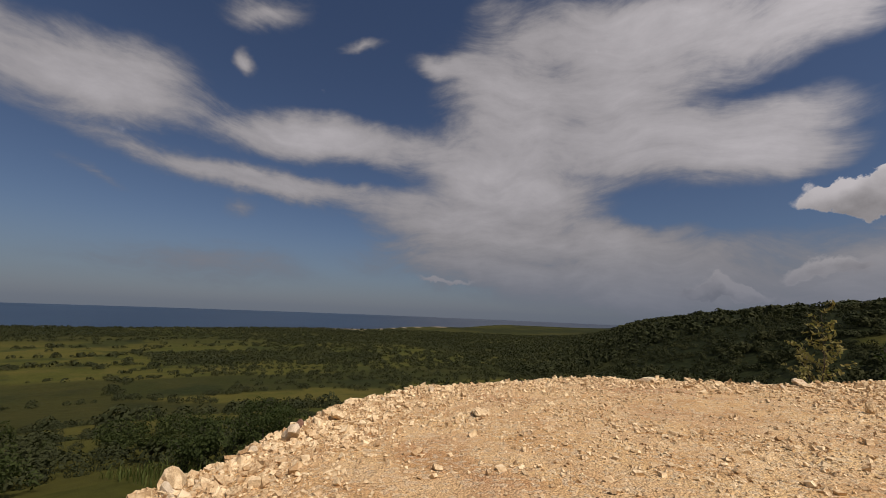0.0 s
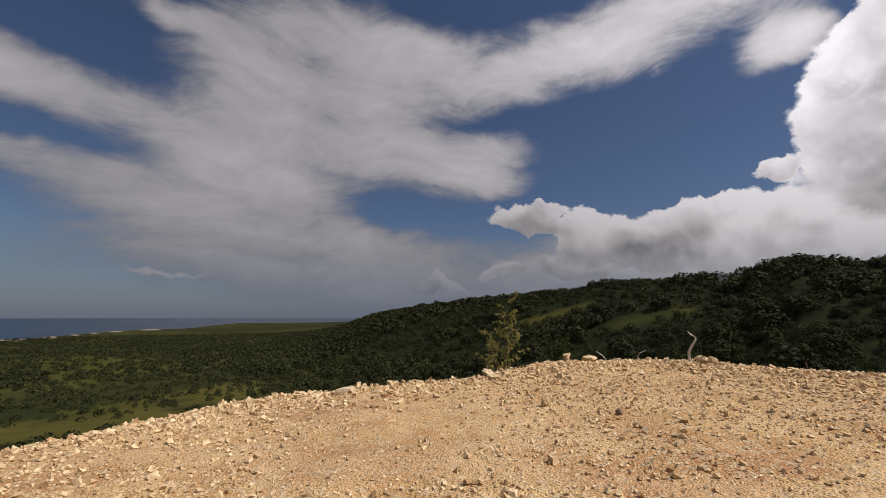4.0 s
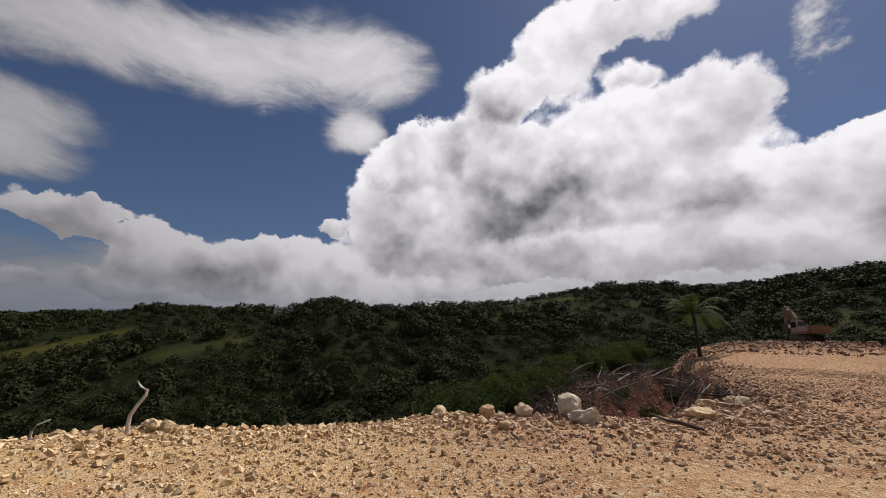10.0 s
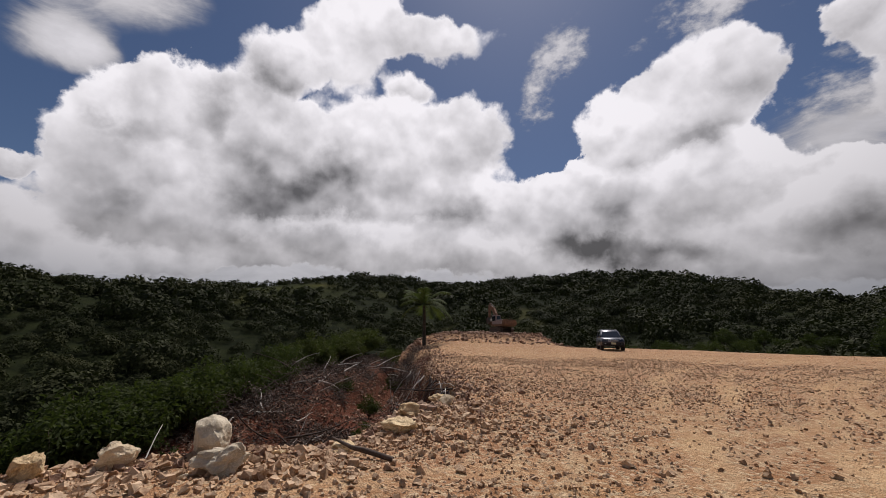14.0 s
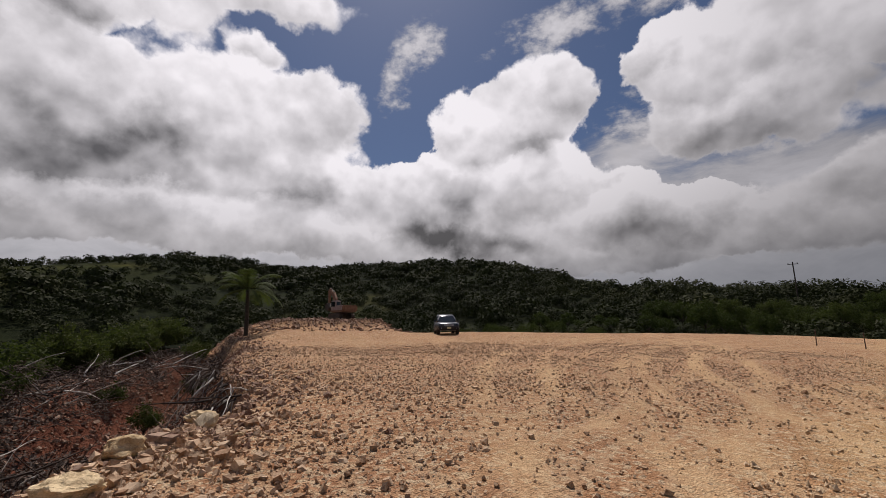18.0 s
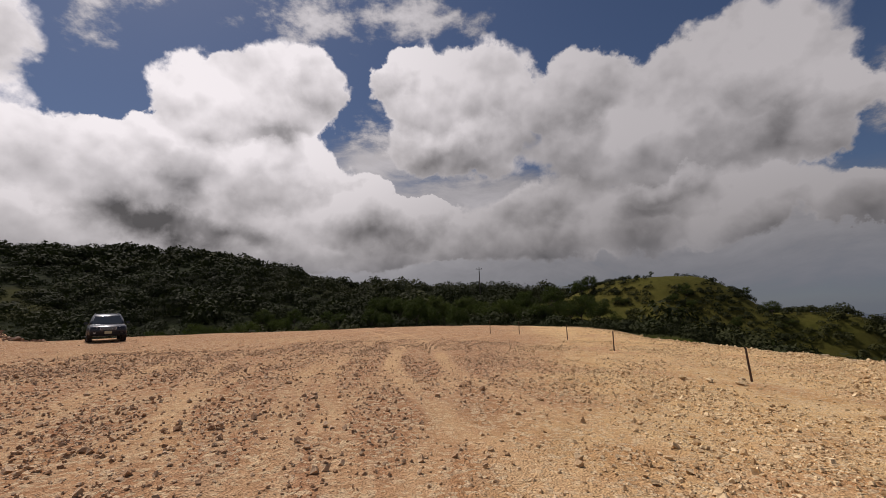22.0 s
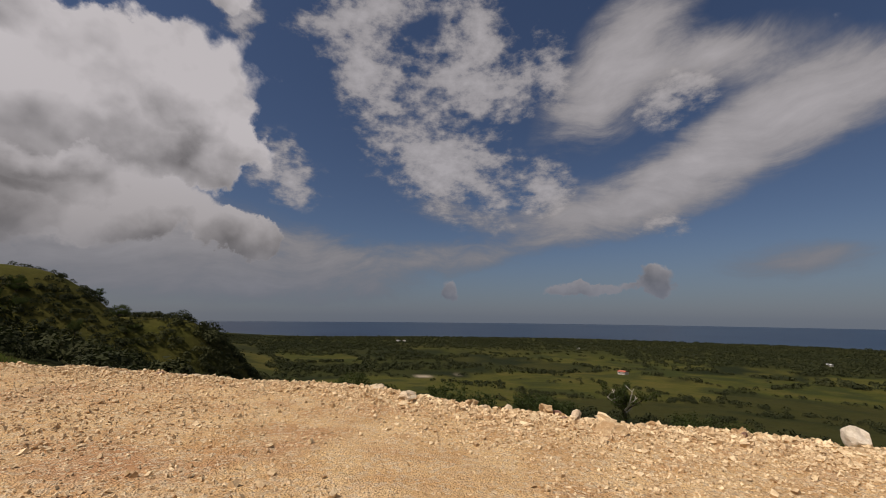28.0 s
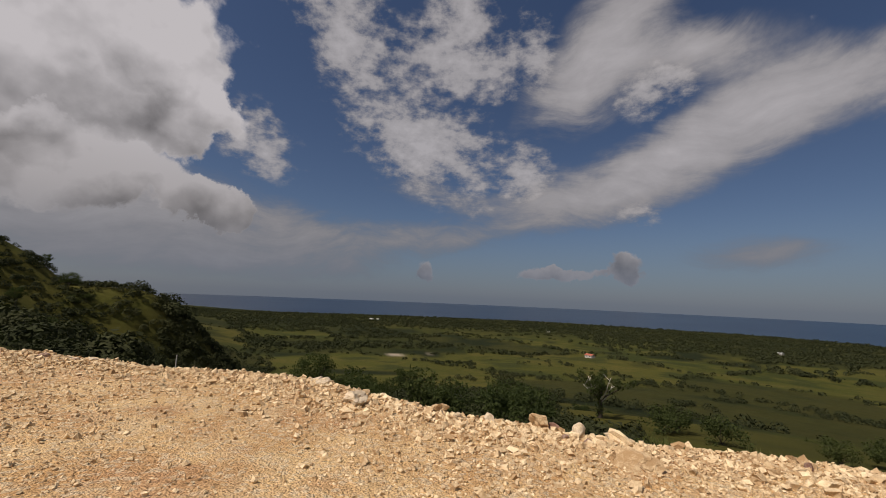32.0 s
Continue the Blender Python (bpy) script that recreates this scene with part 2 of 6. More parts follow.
heap(-31.8, 34.1, 5.1, 3.3, 7, 1.00)
heap(39.9, 14.8, 4, 3.4, -7, 1.00)
heap(42.4, 33.1, 4.3, 2.1, 16, 0.80)
heap(-76.0, 10.1, 5, 3.3, 3, 1.00)
heap(99.2, 10.1, 4.4, 2.4, 7, 1.00)
heap(-76.6, 10.8, 2.7, 2.6, -6, 1.00)
heap(46.1, 14.3, 5, 2.8, -3, 1.00)
heap(-83.0, 12.4, 5, 1.7, -6, 1.00)
heap(90.8, 23.7, 4.6, 2.9, -2, 0.90)
heap(97.7, 9.9, 3.4, 2.9, -6, 1.00)
heap(-86.8, 4.8, 3.3, 1.2, -1, 0.80)
heap(98.6, 10.5, 3.5, 2.8, -3, 1.00)
heap(-98.0, 4.1, 4.5, 1.3, 0, 0.80)
heap(-12.9, 34.2, 4.2, 2.2, -2, 0.90)
heap(-83.0, 12.3, 4.4, 1.8, 5, 1.00)
heap(79.8, 15.1, 4.7, 1.5, 1, 0.80)
heap(100.0, 20.9, 3.6, 1.9, -6, 0.70)
heap(-56.1, 15.2, 3, 1.3, 12, 1.00)
heap(-130.3, 4.2, 7.1, 0.9, 2, 0.60)
heap(95.5, 35.6, 2.7, 1.9, -5, 0.80)
heap(150.0, 3.9, 5.5, 0.9, -1, 0.60)
heap(-88.1, 5.7, 4, 1.1, 4, 0.60)
heap(-95.6, 3.7, 4.9, 0.9, 0, 0.60)
heap(152.5, 5.3, 2.7, 1.4, -2, 0.80)
heap(143.0, 3.6, 4.0, 1.2, 3, 1.00)
heap(127.0, 3.4, 1.7, 1.5, 0, 1.00)
# flecked fields
flock(114.4, 31.3, 9.3, 4.4, -33, 1.00)
flock(126.6, 20.0, 13.1, 4.8, -18, 1.00)
flock(130.1, 30.8, 10.0, 3.6, -10, 0.95)
flock(130.4, 37.3, 4.7, 3.7, -54, 0.95)
flock(140.5, 17.3, 3.9, 3.0, -38, 0.80)
flock(102.8, 18.7, 5.2, 3.1, -32, 0.85)
flock(96.7, 35.2, 2.6, 2.2, -2, 0.90)
flock(139.9, 33.0, 5.4, 3.2, -63, 0.75)
flock(114.2, 38.9, 11.0, 1.8, 11, 0.80)
flock(156.8, 25.7, 5.3, 2.6, -0, 0.80)
flock(153.4, 12.8, 4.0, 1.9, -4, 0.60)
flock(34.9, 38.4, 12.2, 2.9, 8, 0.90)
flock(8.7, 35.1, 5.9, 1.9, 26, 0.36)
flock(49.8, 38.4, 9.4, 1.9, -6, 0.80)
flock(7.2, 30.5, 2.8, 1.7, 40, 0.36)
flock(10.8, 37.0, 4.2, 2.0, 23, 0.36)
flock(6.6, 30.1, 2.1, 2.2, 57, 0.36)
flock(10.8, 37.4, 3.4, 2.6, 32, 0.36)
flock(6.1, 30.7, 1.6, 2.3, -11, 0.36)
flock(40.9, 25.3, 4.7, 3.3, -12, 0.60)
# grey hollows and bases of the heaps
shade(-27.0, 19.0, 9.0, 4.5, 0, 0.75)
shade(-33.0, 12.0, 13.0, 3.0, 0, 0.60)
shade(-32.9, 27.8, 5.2, 7.5, -6, 0.60)
shade(-31.5, 16.7, 11.0, 5.9, 9, 0.90)
shade(-46.2, 20.6, 4.3, 2.3, 17, 0.50)
shade(-23.0, 20.9, 3.9, 3.3, 7, 0.70)
shade(17.4, 15.0, 8.9, 2.4, -5, 0.60)
shade(-3.3, 17.4, 4.9, 3.4, 0, 0.60)
shade(86.8, 19.1, 16.5, 4.3, -5, 0.40)
shade(56.4, 23.3, 9.3, 3.6, 6, 0.40)
shade(39.9, 13.1, 12.1, 2.5, 7, 0.40)
shade(30.9, 24.4, 6.1, 1.7, 19, 0.30)
shade(88.5, 16.9, 12.6, 3.8, 17, 0.45)
shade(89.9, 22.6, 8.2, 2.5, 20, 0.20)
shade(-32.7, 19.9, 10.3, 9.5, 5, 0.60)
shade(-22.6, 21.7, 4.6, 3.8, 2, 0.80)
shade(-46.3, 21.6, 4.1, 2.1, 11, 0.70)
shade(-5.8, 16.6, 7.8, 3.8, -3, 0.80)
shade(14.4, 12.3, 11.5, 2.6, -7, 0.90)
shade(-25.9, 12.2, 11.9, 3.0, 2, 0.80)
shade(25.6, 10.8, 5.9, 1.9, -9, 0.80)
shade(-38.1, 27.0, 3.9, 4.6, 9, 0.60)
shade(26.7, 23.1, 5.6, 2.4, -5, 0.60)
shade(-1.2, 16.8, 6.3, 3.1, 12, 0.35)
shade(6.2, 12.9, 10.0, 2.7, 7, 0.40)
shade(44.4, 12.5, 10.1, 2.3, -2, 0.45)
shade(15.7, 13.1, 9.5, 2.5, 4, 0.35)
shade(48.8, 21.8, 11.2, 2.1, -4, 0.35)
shade(57.8, 25.5, 5.3, 3.6, -8, 0.25)
shade(89.2, 18.5, 13.4, 4.4, -10, 0.45)
shade(51.4, 22.6, 10.0, 3.8, 3, 0.45)
shade(93.5, 16.5, 10.3, 2.8, -2, 0.45)
shade(46.6, 12.0, 5.5, 1.8, 9, 0.45)
shade(55.4, 20.9, 9.9, 2.5, 12, 0.30)
shade(62.1, 8.7, 28.6, 2.0, 3, 0.25)
shade(-48.2, 22.2, 3.5, 1.7, -5, 0.60)
shade(-68.8, 7.4, 8.7, 1.9, 2, 0.50)

air = W.add("ShaderNodeTexSky")
air.sky_type, air.sun_disc, air.sun_elevation, air.sun_rotation = "NISHITA", False, radians(SUN_EL), radians(SUN_AZ)
air.altitude, air.air_density, air.dust_density, air.ozone_density = 100.0, 1.0, 0.6, 2.0
sky = air.outputs[0]
SKY = 0.040
blue = W.mix(1.0, sky, (SKY * 0.93, SKY, SKY * 1.1), "MULTIPLY")
CLOUD = W.add("ShaderNodeCombineXYZ", {0: 1.0, 1: 0.98, 2: 0.96}).outputs[0]
to_sun = W.ramp(W.vec("DOT_PRODUCT", way, heading(115, 40)), 0.2, 0.95, 0.55, 1.07)
sunward = W.vec("SUBTRACT", heading(SUN_AZ, 75), way)
# thin high cloud: long streaks with soft ends
bend = W.vec("ADD", way, W.scaled(W.noise(way, 2.5, 2.0, out=1), 0.25))
fibre = W.noise(W.vec("MULTIPLY", bend, (3.0, 3.0, 11.0)), 1.0, 6.0, 0.6)
thread = W.noise(W.vec("MULTIPLY", bend, (9.0, 9.0, 34.0)), 1.0, 5.0, 0.65)
broad = W.noise(way, 4.5, 3.0, 0.55)
fleck = W.noise(W.vec("MULTIPLY", way, (1.0, 1.0, 1.7)), 21.0, 5.0, 0.62)
patch = W.noise(way, 7.0, 3.0, 0.55)
ragged = W.math("ADD", W.math("MULTIPLY", W.math("SUBTRACT", fibre, 0.5), 0.9), W.math("ADD", W.math("MULTIPLY", W.math("SUBTRACT", broad, 0.5), 0.6), W.math("MULTIPLY", W.math("SUBTRACT", thread, 0.5), 0.75)))
veil_in = W.math("ADD", W.math("MULTIPLY", veil_sum, 1.15), W.math("MULTIPLY", ragged, W.ramp(veil_sum, 0.0, 0.4)))
veil_in = W.math("ADD", veil_in, W.math("MULTIPLY", W.math("SUBTRACT", fleck, 0.5), W.math("MULTIPLY", veil_sum, 0.35)))
veil_thick = W.ramp(veil_in, 0.16, 0.95)
flock_in = W.math("ADD", W.math("MULTIPLY", W.math("SUBTRACT", fleck, 0.5), 1.9), W.math("ADD", W.math("MULTIPLY", W.math("SUBTRACT", patch, 0.5), 1.2), W.math("ADD", W.math("MULTIPLY", W.math("SUBTRACT", thread, 0.5), 0.6), W.math("MULTIPLY", flock_sum, 1.1))))
flock_thick = W.math("MULTIPLY", W.ramp(flock_sum, 0.0, 0.3), W.ramp(flock_in, 0.18, 0.85))
# heaped cloud: rounded billows, lit from the sun's side
grain = W.noise(way, 17.0, 5.0, 0.55)


def billow(shift, scale):
    """Distance from the middle of the nearest billow, with the view moved a little towards the sun."""
    at = W.vec("ADD", way, W.scaled(sunward, shift)) if shift else way
    at = W.vec("ADD", at, W.scaled(W.vec("SUBTRACT", W.noise(at, scale * 1.4, 3.0, 0.6, out=1), (0.5, 0.5, 0.5)), 0.9 / scale))
    n = W.add("ShaderNodeTexVoronoi", {"Vector": at, "Scale": scale}, feature="SMOOTH_F1")
    n.inputs["Smoothness"].default_value = 0.5
    return n.outputs["Distance"]


large, small_b = billow(0.0, 9.0), billow(0.0, 24.0)
large_sun, small_sun = billow(0.04, 9.0), billow(0.014, 24.0)
bulge = W.math("ADD", W.math("MULTIPLY", W.math("SUBTRACT", 0.45, large), 0.45), W.math("MULTIPLY", W.math("SUBTRACT", 0.45, small_b), 0.38))
swell = W.noise(way, 6.0, 3.0, 0.5)
swell_sun = W.noise(W.vec("ADD", way, W.scaled(sunward, 0.045)), 6.0, 3.0, 0.5)
relief = W.math("ADD", W.math("MULTIPLY", W.math("SUBTRACT", swell, swell_sun), 2.2), W.math("ADD", W.math("MULTIPLY", W.math("SUBTRACT", large_sun, large), 0.7), W.math("MULTIPLY", W.math("SUBTRACT", small_sun, small_b), 0.38)))
heap_in = W.math("ADD", W.math("MULTIPLY", heap_all, 1.7, clamp=True), W.math("ADD", W.math("MULTIPLY", W.math("SUBTRACT", grain, 0.5), 0.42), bulge))
heap_thick = W.ramp(heap_in, W.ramp(broad, 0.35, 0.65, 0.36, 0.2), 0.66)
lit = W.math("ADD", W.math("MULTIPLY", heap_up, 0.68), W.math("ADD", relief, W.math("MULTIPLY", W.math("SUBTRACT", swell, 0.5), 0.55)))
lit = W.math("SUBTRACT", W.math("ADD", lit, 0.58), W.ramp(shade_sum, 0.02, 0.78, 0.0, 0.86))
lit = W.math("ADD", lit, W.ramp(heap_in, 0.8, 0.4, 0.0, 0.25))
heap_light = W.math("MULTIPLY", W.math("MULTIPLY", W.ramp(lit, -0.95, 0.95, 0.12, 0.93, False), to_sun), W.ramp(el, 3.0, 24.0, 0.58, 1.0))
heap_col = W.scaled(CLOUD, heap_light)
veil_col = W.scaled(CLOUD, W.math("MULTIPLY", to_sun, W.math("MULTIPLY", W.ramp(el, 2.0, 22.0, 0.68, 1.0), W.ramp(veil_in, 0.2, 1.4, 0.32, 0.78, False))))
over = W.mix(W.math("MULTIPLY", veil_thick, 0.9), blue, veil_col)
flock_col = W.scaled(CLOUD, W.math("MULTIPLY", to_sun, W.ramp(flock_in, 0.1, 1.2, 0.36, 0.78, False)))
over = W.mix(W.math("MULTIPLY", flock_thick, 0.85), over, flock_col)
over = W.mix(W.math("MULTIPLY", heap_thick, 0.97), over, heap_col)
haze = W.ramp(el, 11.0, -0.5, 0.0, 0.6)
over = W.mix(haze, over, W.mix(W.ramp(W.vec("DOT_PRODUCT", way, heading(150)), -0.2, 0.8), (0.106, 0.142, 0.198), (0.158, 0.18, 0.21)))
back = W.add("ShaderNodeBackground", {0: over, 1: 1.0})
WT.links.new(back.outputs[0], W.add("ShaderNodeOutputWorld").inputs[0])

sun = new("sun", bpy.data.lights.new("sun", "SUN"))
sun.data.energy, sun.data.angle, sun.data.color = 4.1, radians(0.53), (1.0, 0.95, 0.87)
sun.matrix_world = look(heading(SUN_AZ, SUN_EL) * 100, (0, 0, 0))

# ---- materials ----
def material(name):
    m = bpy.data.materials.new(name)
    m.use_nodes = True
    n = Net(m.node_tree)
    b = m.node_tree.nodes["Principled BSDF"]
    return m, n, b


def bump(n, b, height, strength, distance=0.02):
    bn = n.add("ShaderNodeBump", {"Strength": strength, "Distance": distance, "Height": height})
    n.put(b.inputs["Normal"], bn.outputs[0])


def spotted(name, dark, light, scale=3.0, fine=30.0, rough=0.85, relief=0.4, depth=0.02, island=0.0, metal=0.0, spec=0.3, stained=False):
    """A worn surface that varies at two scales, and from piece to piece."""
    m, n, b = material(name)
    at = n.add("ShaderNodeTexCoord").outputs["Object"]
    big, small = n.noise(at, scale, 4.0), n.noise(at, fine, 5.0, 0.65)
    f = n.math("ADD", n.math("MULTIPLY", n.ramp(big, 0.3, 0.7), 0.55), n.math("MULTIPLY", n.ramp(small, 0.3, 0.7), 0.45))
    if island:
        r = n.math("ADD", n.add("ShaderNodeNewGeometry").outputs["Random Per Island"], n.add("ShaderNodeObjectInfo").outputs["Random"])
        f = n.math("ADD", f, n.math("MULTIPLY", n.math("SUBTRACT", n.math("FRACT", r), 0.5), island), clamp=True)
    c = n.mix(f, dark, light)
    if stained:
        c = n.mix(n.math("MULTIPLY", n.add("ShaderNodeAttribute", attribute_name="earth").outputs["Fac"], 0.75), c, n.mix(f, (0.24, 0.125, 0.07), (0.58, 0.40, 0.27)))
    n.put(b.inputs["Base Color"], c)
    n.put(b.inputs["Roughness"], n.ramp(small, 0.2, 0.8, rough - 0.12, min(1.0, rough + 0.1)))
    b.inputs["Metallic"].default_value = metal
    b.inputs["Specular IOR Level"].default_value = spec
    if relief:
        bump(n, b, small, relief, depth)
    return m


def leafy(name, dark, mid, light, through=0.25, gloss=0.75):
    m, n, b = material(name)
    r = n.math("FRACT", n.math("ADD", n.add("ShaderNodeNewGeometry").outputs["Random Per Island"], n.add("ShaderNodeObjectInfo").outputs["Random"]))
    at = n.add("ShaderNodeNewGeometry").outputs["Position"]
    patch = n.noise(at, 0.035, 3.0)
    near = n.noise(at, 0.5, 2.0)
    c = n.mix(n.ramp(n.math("ADD", n.math("MULTIPLY", r, 0.5), n.math("MULTIPLY", near, 0.5)), 0.15, 0.85), dark, mid)
    c = n.mix(n.math("MULTIPLY", n.ramp(patch, 0.45, 0.72), 0.6), c, light)
    n.put(b.inputs["Base Color"], c)
    b.inputs["Roughness"].default_value = gloss
    b.inputs["Specular IOR Level"].default_value = 0.06
    t = n.add("ShaderNodeBsdfTranslucent", {0: n.mix(0.4, c, (0.16, 0.24, 0.03))})
    mx = n.add("ShaderNodeMixShader", {0: through})
    out = m.node_tree.nodes["Material Output"]
    m.node_tree.links.new(b.outputs[0], mx.inputs[1])
    m.node_tree.links.new(t.outputs[0], mx.inputs[2])
    m.node_tree.links.new(mx.outputs[0], out.inputs[0])
    return m


# wheel tracks: middle and radius of each arc
TRACKS = [(-26.9, -22.3, 41.7), (-23.5, -22.4, 36.1), (70.8, -14.9, 60.2), (-13.1, -20.6, 23.9), (-14.7, -26.9, 33.7)]


def ground_material():
    m, n, b = material("ground")
    at = n.add("ShaderNodeNewGeometry").outputs["Position"]

    def mask(name):
        return n.add("ShaderNodeAttribute", attribute_name=name).outputs["Fac"]

    big, mid, small, grit = n.noise(at, 0.16, 4.0), n.noise(at, 1.1, 4.0), n.noise(at, 9.0, 5.0, 0.65), n.noise(at, 45.0, 3.0, 0.6)
    pebble = n.add("ShaderNodeTexVoronoi", {"Vector": at, "Scale": 16.0, "Randomness": 1.0})
    pv = n.add("ShaderNodeTexVoronoi", {"Vector": at, "Scale": 38.0, "Randomness": 1.0})
    # crushed limestone with buff and reddish earth
    lime = n.mix(n.ramp(mid, 0.3, 0.7), (0.60, 0.355, 0.15), (0.80, 0.55, 0.265))
    lime = n.mix(n.math("MULTIPLY", n.ramp(n.noise(at, 0.32, 5.0, 0.62), 0.46, 0.68), 0.75), lime, (0.47, 0.235, 0.11))
    lime = n.mix(n.math("MULTIPLY", n.ramp(n.noise(at, 0.85, 5.0, 0.65), 0.52, 0.7), 0.45), lime, (0.82, 0.62, 0.36))
    lime = n.mix(n.math("MULTIPLY", mask("earth"), n.ramp(n.noise(at, 0.5, 4.0), 0.2, 0.6, 0.7, 1.0)), lime, n.mix(n.ramp(small, 0.3, 0.7), (0.32, 0.15, 0.075), (0.52, 0.30, 0.17)))
    lime = n.mix(n.math("MULTIPLY", n.ramp(small, 0.5, 0.75), 0.5), lime, (0.72, 0.55, 0.33))
    lime = n.mix(n.math("MULTIPLY", n.ramp(n.add("ShaderNodeSeparateXYZ", {0: pebble.outputs["Color"]}).outputs[0], 0.6, 0.9), 0.6), lime, (0.74, 0.60, 0.39))
    # low spots of the fine noise coloured dark, for the shadows between stones
    lime = n.mix(n.math("MULTIPLY", n.ramp(grit, 0.32, 0.56, 1.0, 0.0), 0.7), lime, (0.22, 0.12, 0.06))
    rut = n.add("ShaderNodeTexWave", {"Vector": n.vec("ADD", at, n.scaled(n.noise(at, 0.12, 2.0, out=1), 9.0)), "Scale": 0.55, "Distortion": 1.5, "Detail": 2.0})
    ruts = n.math("MULTIPLY", n.ramp(rut.outputs["Fac"], 0.72, 0.95), n.ramp(n.noise(at, 0.1, 3.0), 0.42, 0.62))
    lime = n.mix(n.math("MULTIPLY", ruts, 0.35), lime, (0.56, 0.40, 0.24))
    for cx, cy, rad in TRACKS:
        away = n.vec("LENGTH", n.vec("MULTIPLY", n.vec("SUBTRACT", at, (cx, cy, 0.0)), (1.0, 1.0, 0.0)))
        off = n.math("ABSOLUTE", n.math("SUBTRACT", n.math("ABSOLUTE", n.math("SUBTRACT", away, rad)), 0.85))
        worn = n.math("MULTIPLY", n.ramp(n.math("ADD", off, n.math("MULTIPLY", n.math("SUBTRACT", small, 0.5), 0.3)), 0.1, 0.36, 0.36, 0.0), n.ramp(big, 0.35, 0.6, 0.3, 1.0))
        lime = n.mix(worn, lime, n.mix(n.ramp(grit, 0.35, 0.65), (0.56, 0.35, 0.18), (0.72, 0.50, 0.28)))
    red = n.mix(n.ramp(small, 0.3, 0.7), (0.085, 0.03, 0.018), (0.19, 0.075, 0.045))
    red = n.mix(n.math("MULTIPLY", n.ramp(grit, 0.6, 0.75), 0.5), red, (0.30, 0.20, 0.15))
    grass = n.mix(n.ramp(mid, 0.3, 0.7), (0.032, 0.040, 0.008), (0.064, 0.070, 0.014))
    grass = n.mix(n.math("MULTIPLY", n.ramp(n.noise(at, 0.03, 5.0), 0.45, 0.65), 0.6), grass, (0.095, 0.080, 0.022))
    grass = n.mix(n.math("MULTIPLY", n.ramp(n.noise(at, 0.35, 5.0, 0.65), 0.45, 0.65), 0.6), grass, (0.022, 0.028, 0.007))
    grass = n.mix(n.math("MULTIPLY", mask("dry"), n.ramp(n.noise(at, 0.08, 5.0), 0.25, 0.6, 0.35, 0.9)), grass, (0.10, 0.084, 0.02))
    grass = n.mix(n.math("MULTIPLY", n.ramp(n.noise(at, 0.012, 4.0), 0.52, 0.62), 0.7), grass, (0.026, 0.034, 0.011))
    # near-black ground wherever the grass mask is low, darker than the crowns
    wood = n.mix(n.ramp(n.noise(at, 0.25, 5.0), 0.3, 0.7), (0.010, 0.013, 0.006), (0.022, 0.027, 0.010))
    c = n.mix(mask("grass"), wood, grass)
    c = n.mix(mask("sand"), c, (0.33, 0.27, 0.19))
    c = n.mix(mask("red"), c, red)
    c = n.mix(mask("pad"), c, lime)
    n.put(b.inputs["Base Color"], c)
    b.inputs["Roughness"].default_value = 0.95
    b.inputs["Specular IOR Level"].default_value = 0.03
    h = n.math("ADD", n.math("MULTIPLY", n.math("SUBTRACT", 1.0, pebble.outputs["Distance"]), 0.2), n.math("ADD", n.math("MULTIPLY", n.math("ADD", small, n.math("MULTIPLY", grit, 0.35)), 1.3), n.math("MULTIPLY", pv.outputs["Distance"], -0.35)))
    bump(n, b, h, 1.0, 0.055)
    return m


def water_material():
    m, n, b = material("sea")
    at = n.add("ShaderNodeNewGeometry").outputs["Position"]
    n.put(b.inputs["Base Color"], n.mix(n.ramp(n.noise(at, 0.002, 3.0), 0.35, 0.65), (0.008, 0.021, 0.045), (0.014, 0.031, 0.058)))
    b.inputs["Roughness"].default_value = 0.32
    b.inputs["Specular IOR Level"].default_value = 0.12
    bump(n, b, n.noise(at, 0.05, 5.0), 0.5, 2.0)
    return m


GROUND, SEA = ground_material(), water_material()
STONE = spotted("limestone", (0.40, 0.25, 0.115), (0.86, 0.67, 0.40), 4.0, 28.0, 0.9, 0.6, 0.03, 0.75, stained=True)
PALE = spotted("pale limestone", (0.50, 0.365, 0.21), (0.76, 0.63, 0.44), 3.0, 25.0, 0.9, 0.6, 0.03, 0.3)
WHITE = spotted("white limestone", (0.46, 0.37, 0.25), (0.74, 0.65, 0.5), 3.0, 25.0, 0.9, 0.6, 0.03, 0.2)
EARTHY = spotted("earthy stone", (0.16, 0.075, 0.045), (0.42, 0.29, 0.20), 4.0, 28.0, 0.92, 0.6, 0.03, 0.7)
WOODS = leafy("hill foliage", (0.020, 0.023, 0.010), (0.037, 0.042, 0.016), (0.058, 0.058, 0.021), 0.03)
LEAF = leafy("leaf", (0.02, 0.028, 0.009), (0.046, 0.058, 0.017), (0.08, 0.088, 0.026), 0.2)
BRIGHT = leafy("fresh leaf", (0.024, 0.032, 0.010), (0.052, 0.062, 0.018), (0.095, 0.098, 0.029), 0.2)
DRYLEAF = leafy("yellowing leaf", (0.18, 0.15, 0.045), (0.36, 0.30, 0.11), (0.30, 0.29, 0.09), 0.35)
GRASS = leafy("grass", (0.05, 0.065, 0.016), (0.10, 0.115, 0.03), (0.15, 0.135, 0.05), 0.3, 0.6)
FROND = leafy("frond", (0.026, 0.038, 0.013), (0.055, 0.072, 0.024), (0.075, 0.092, 0.034), 0.2)
BARK = spotted("bark", (0.03, 0.022, 0.015), (0.10, 0.08, 0.058), 6.0, 40.0, 0.9, 0.7, 0.02, 0.3)
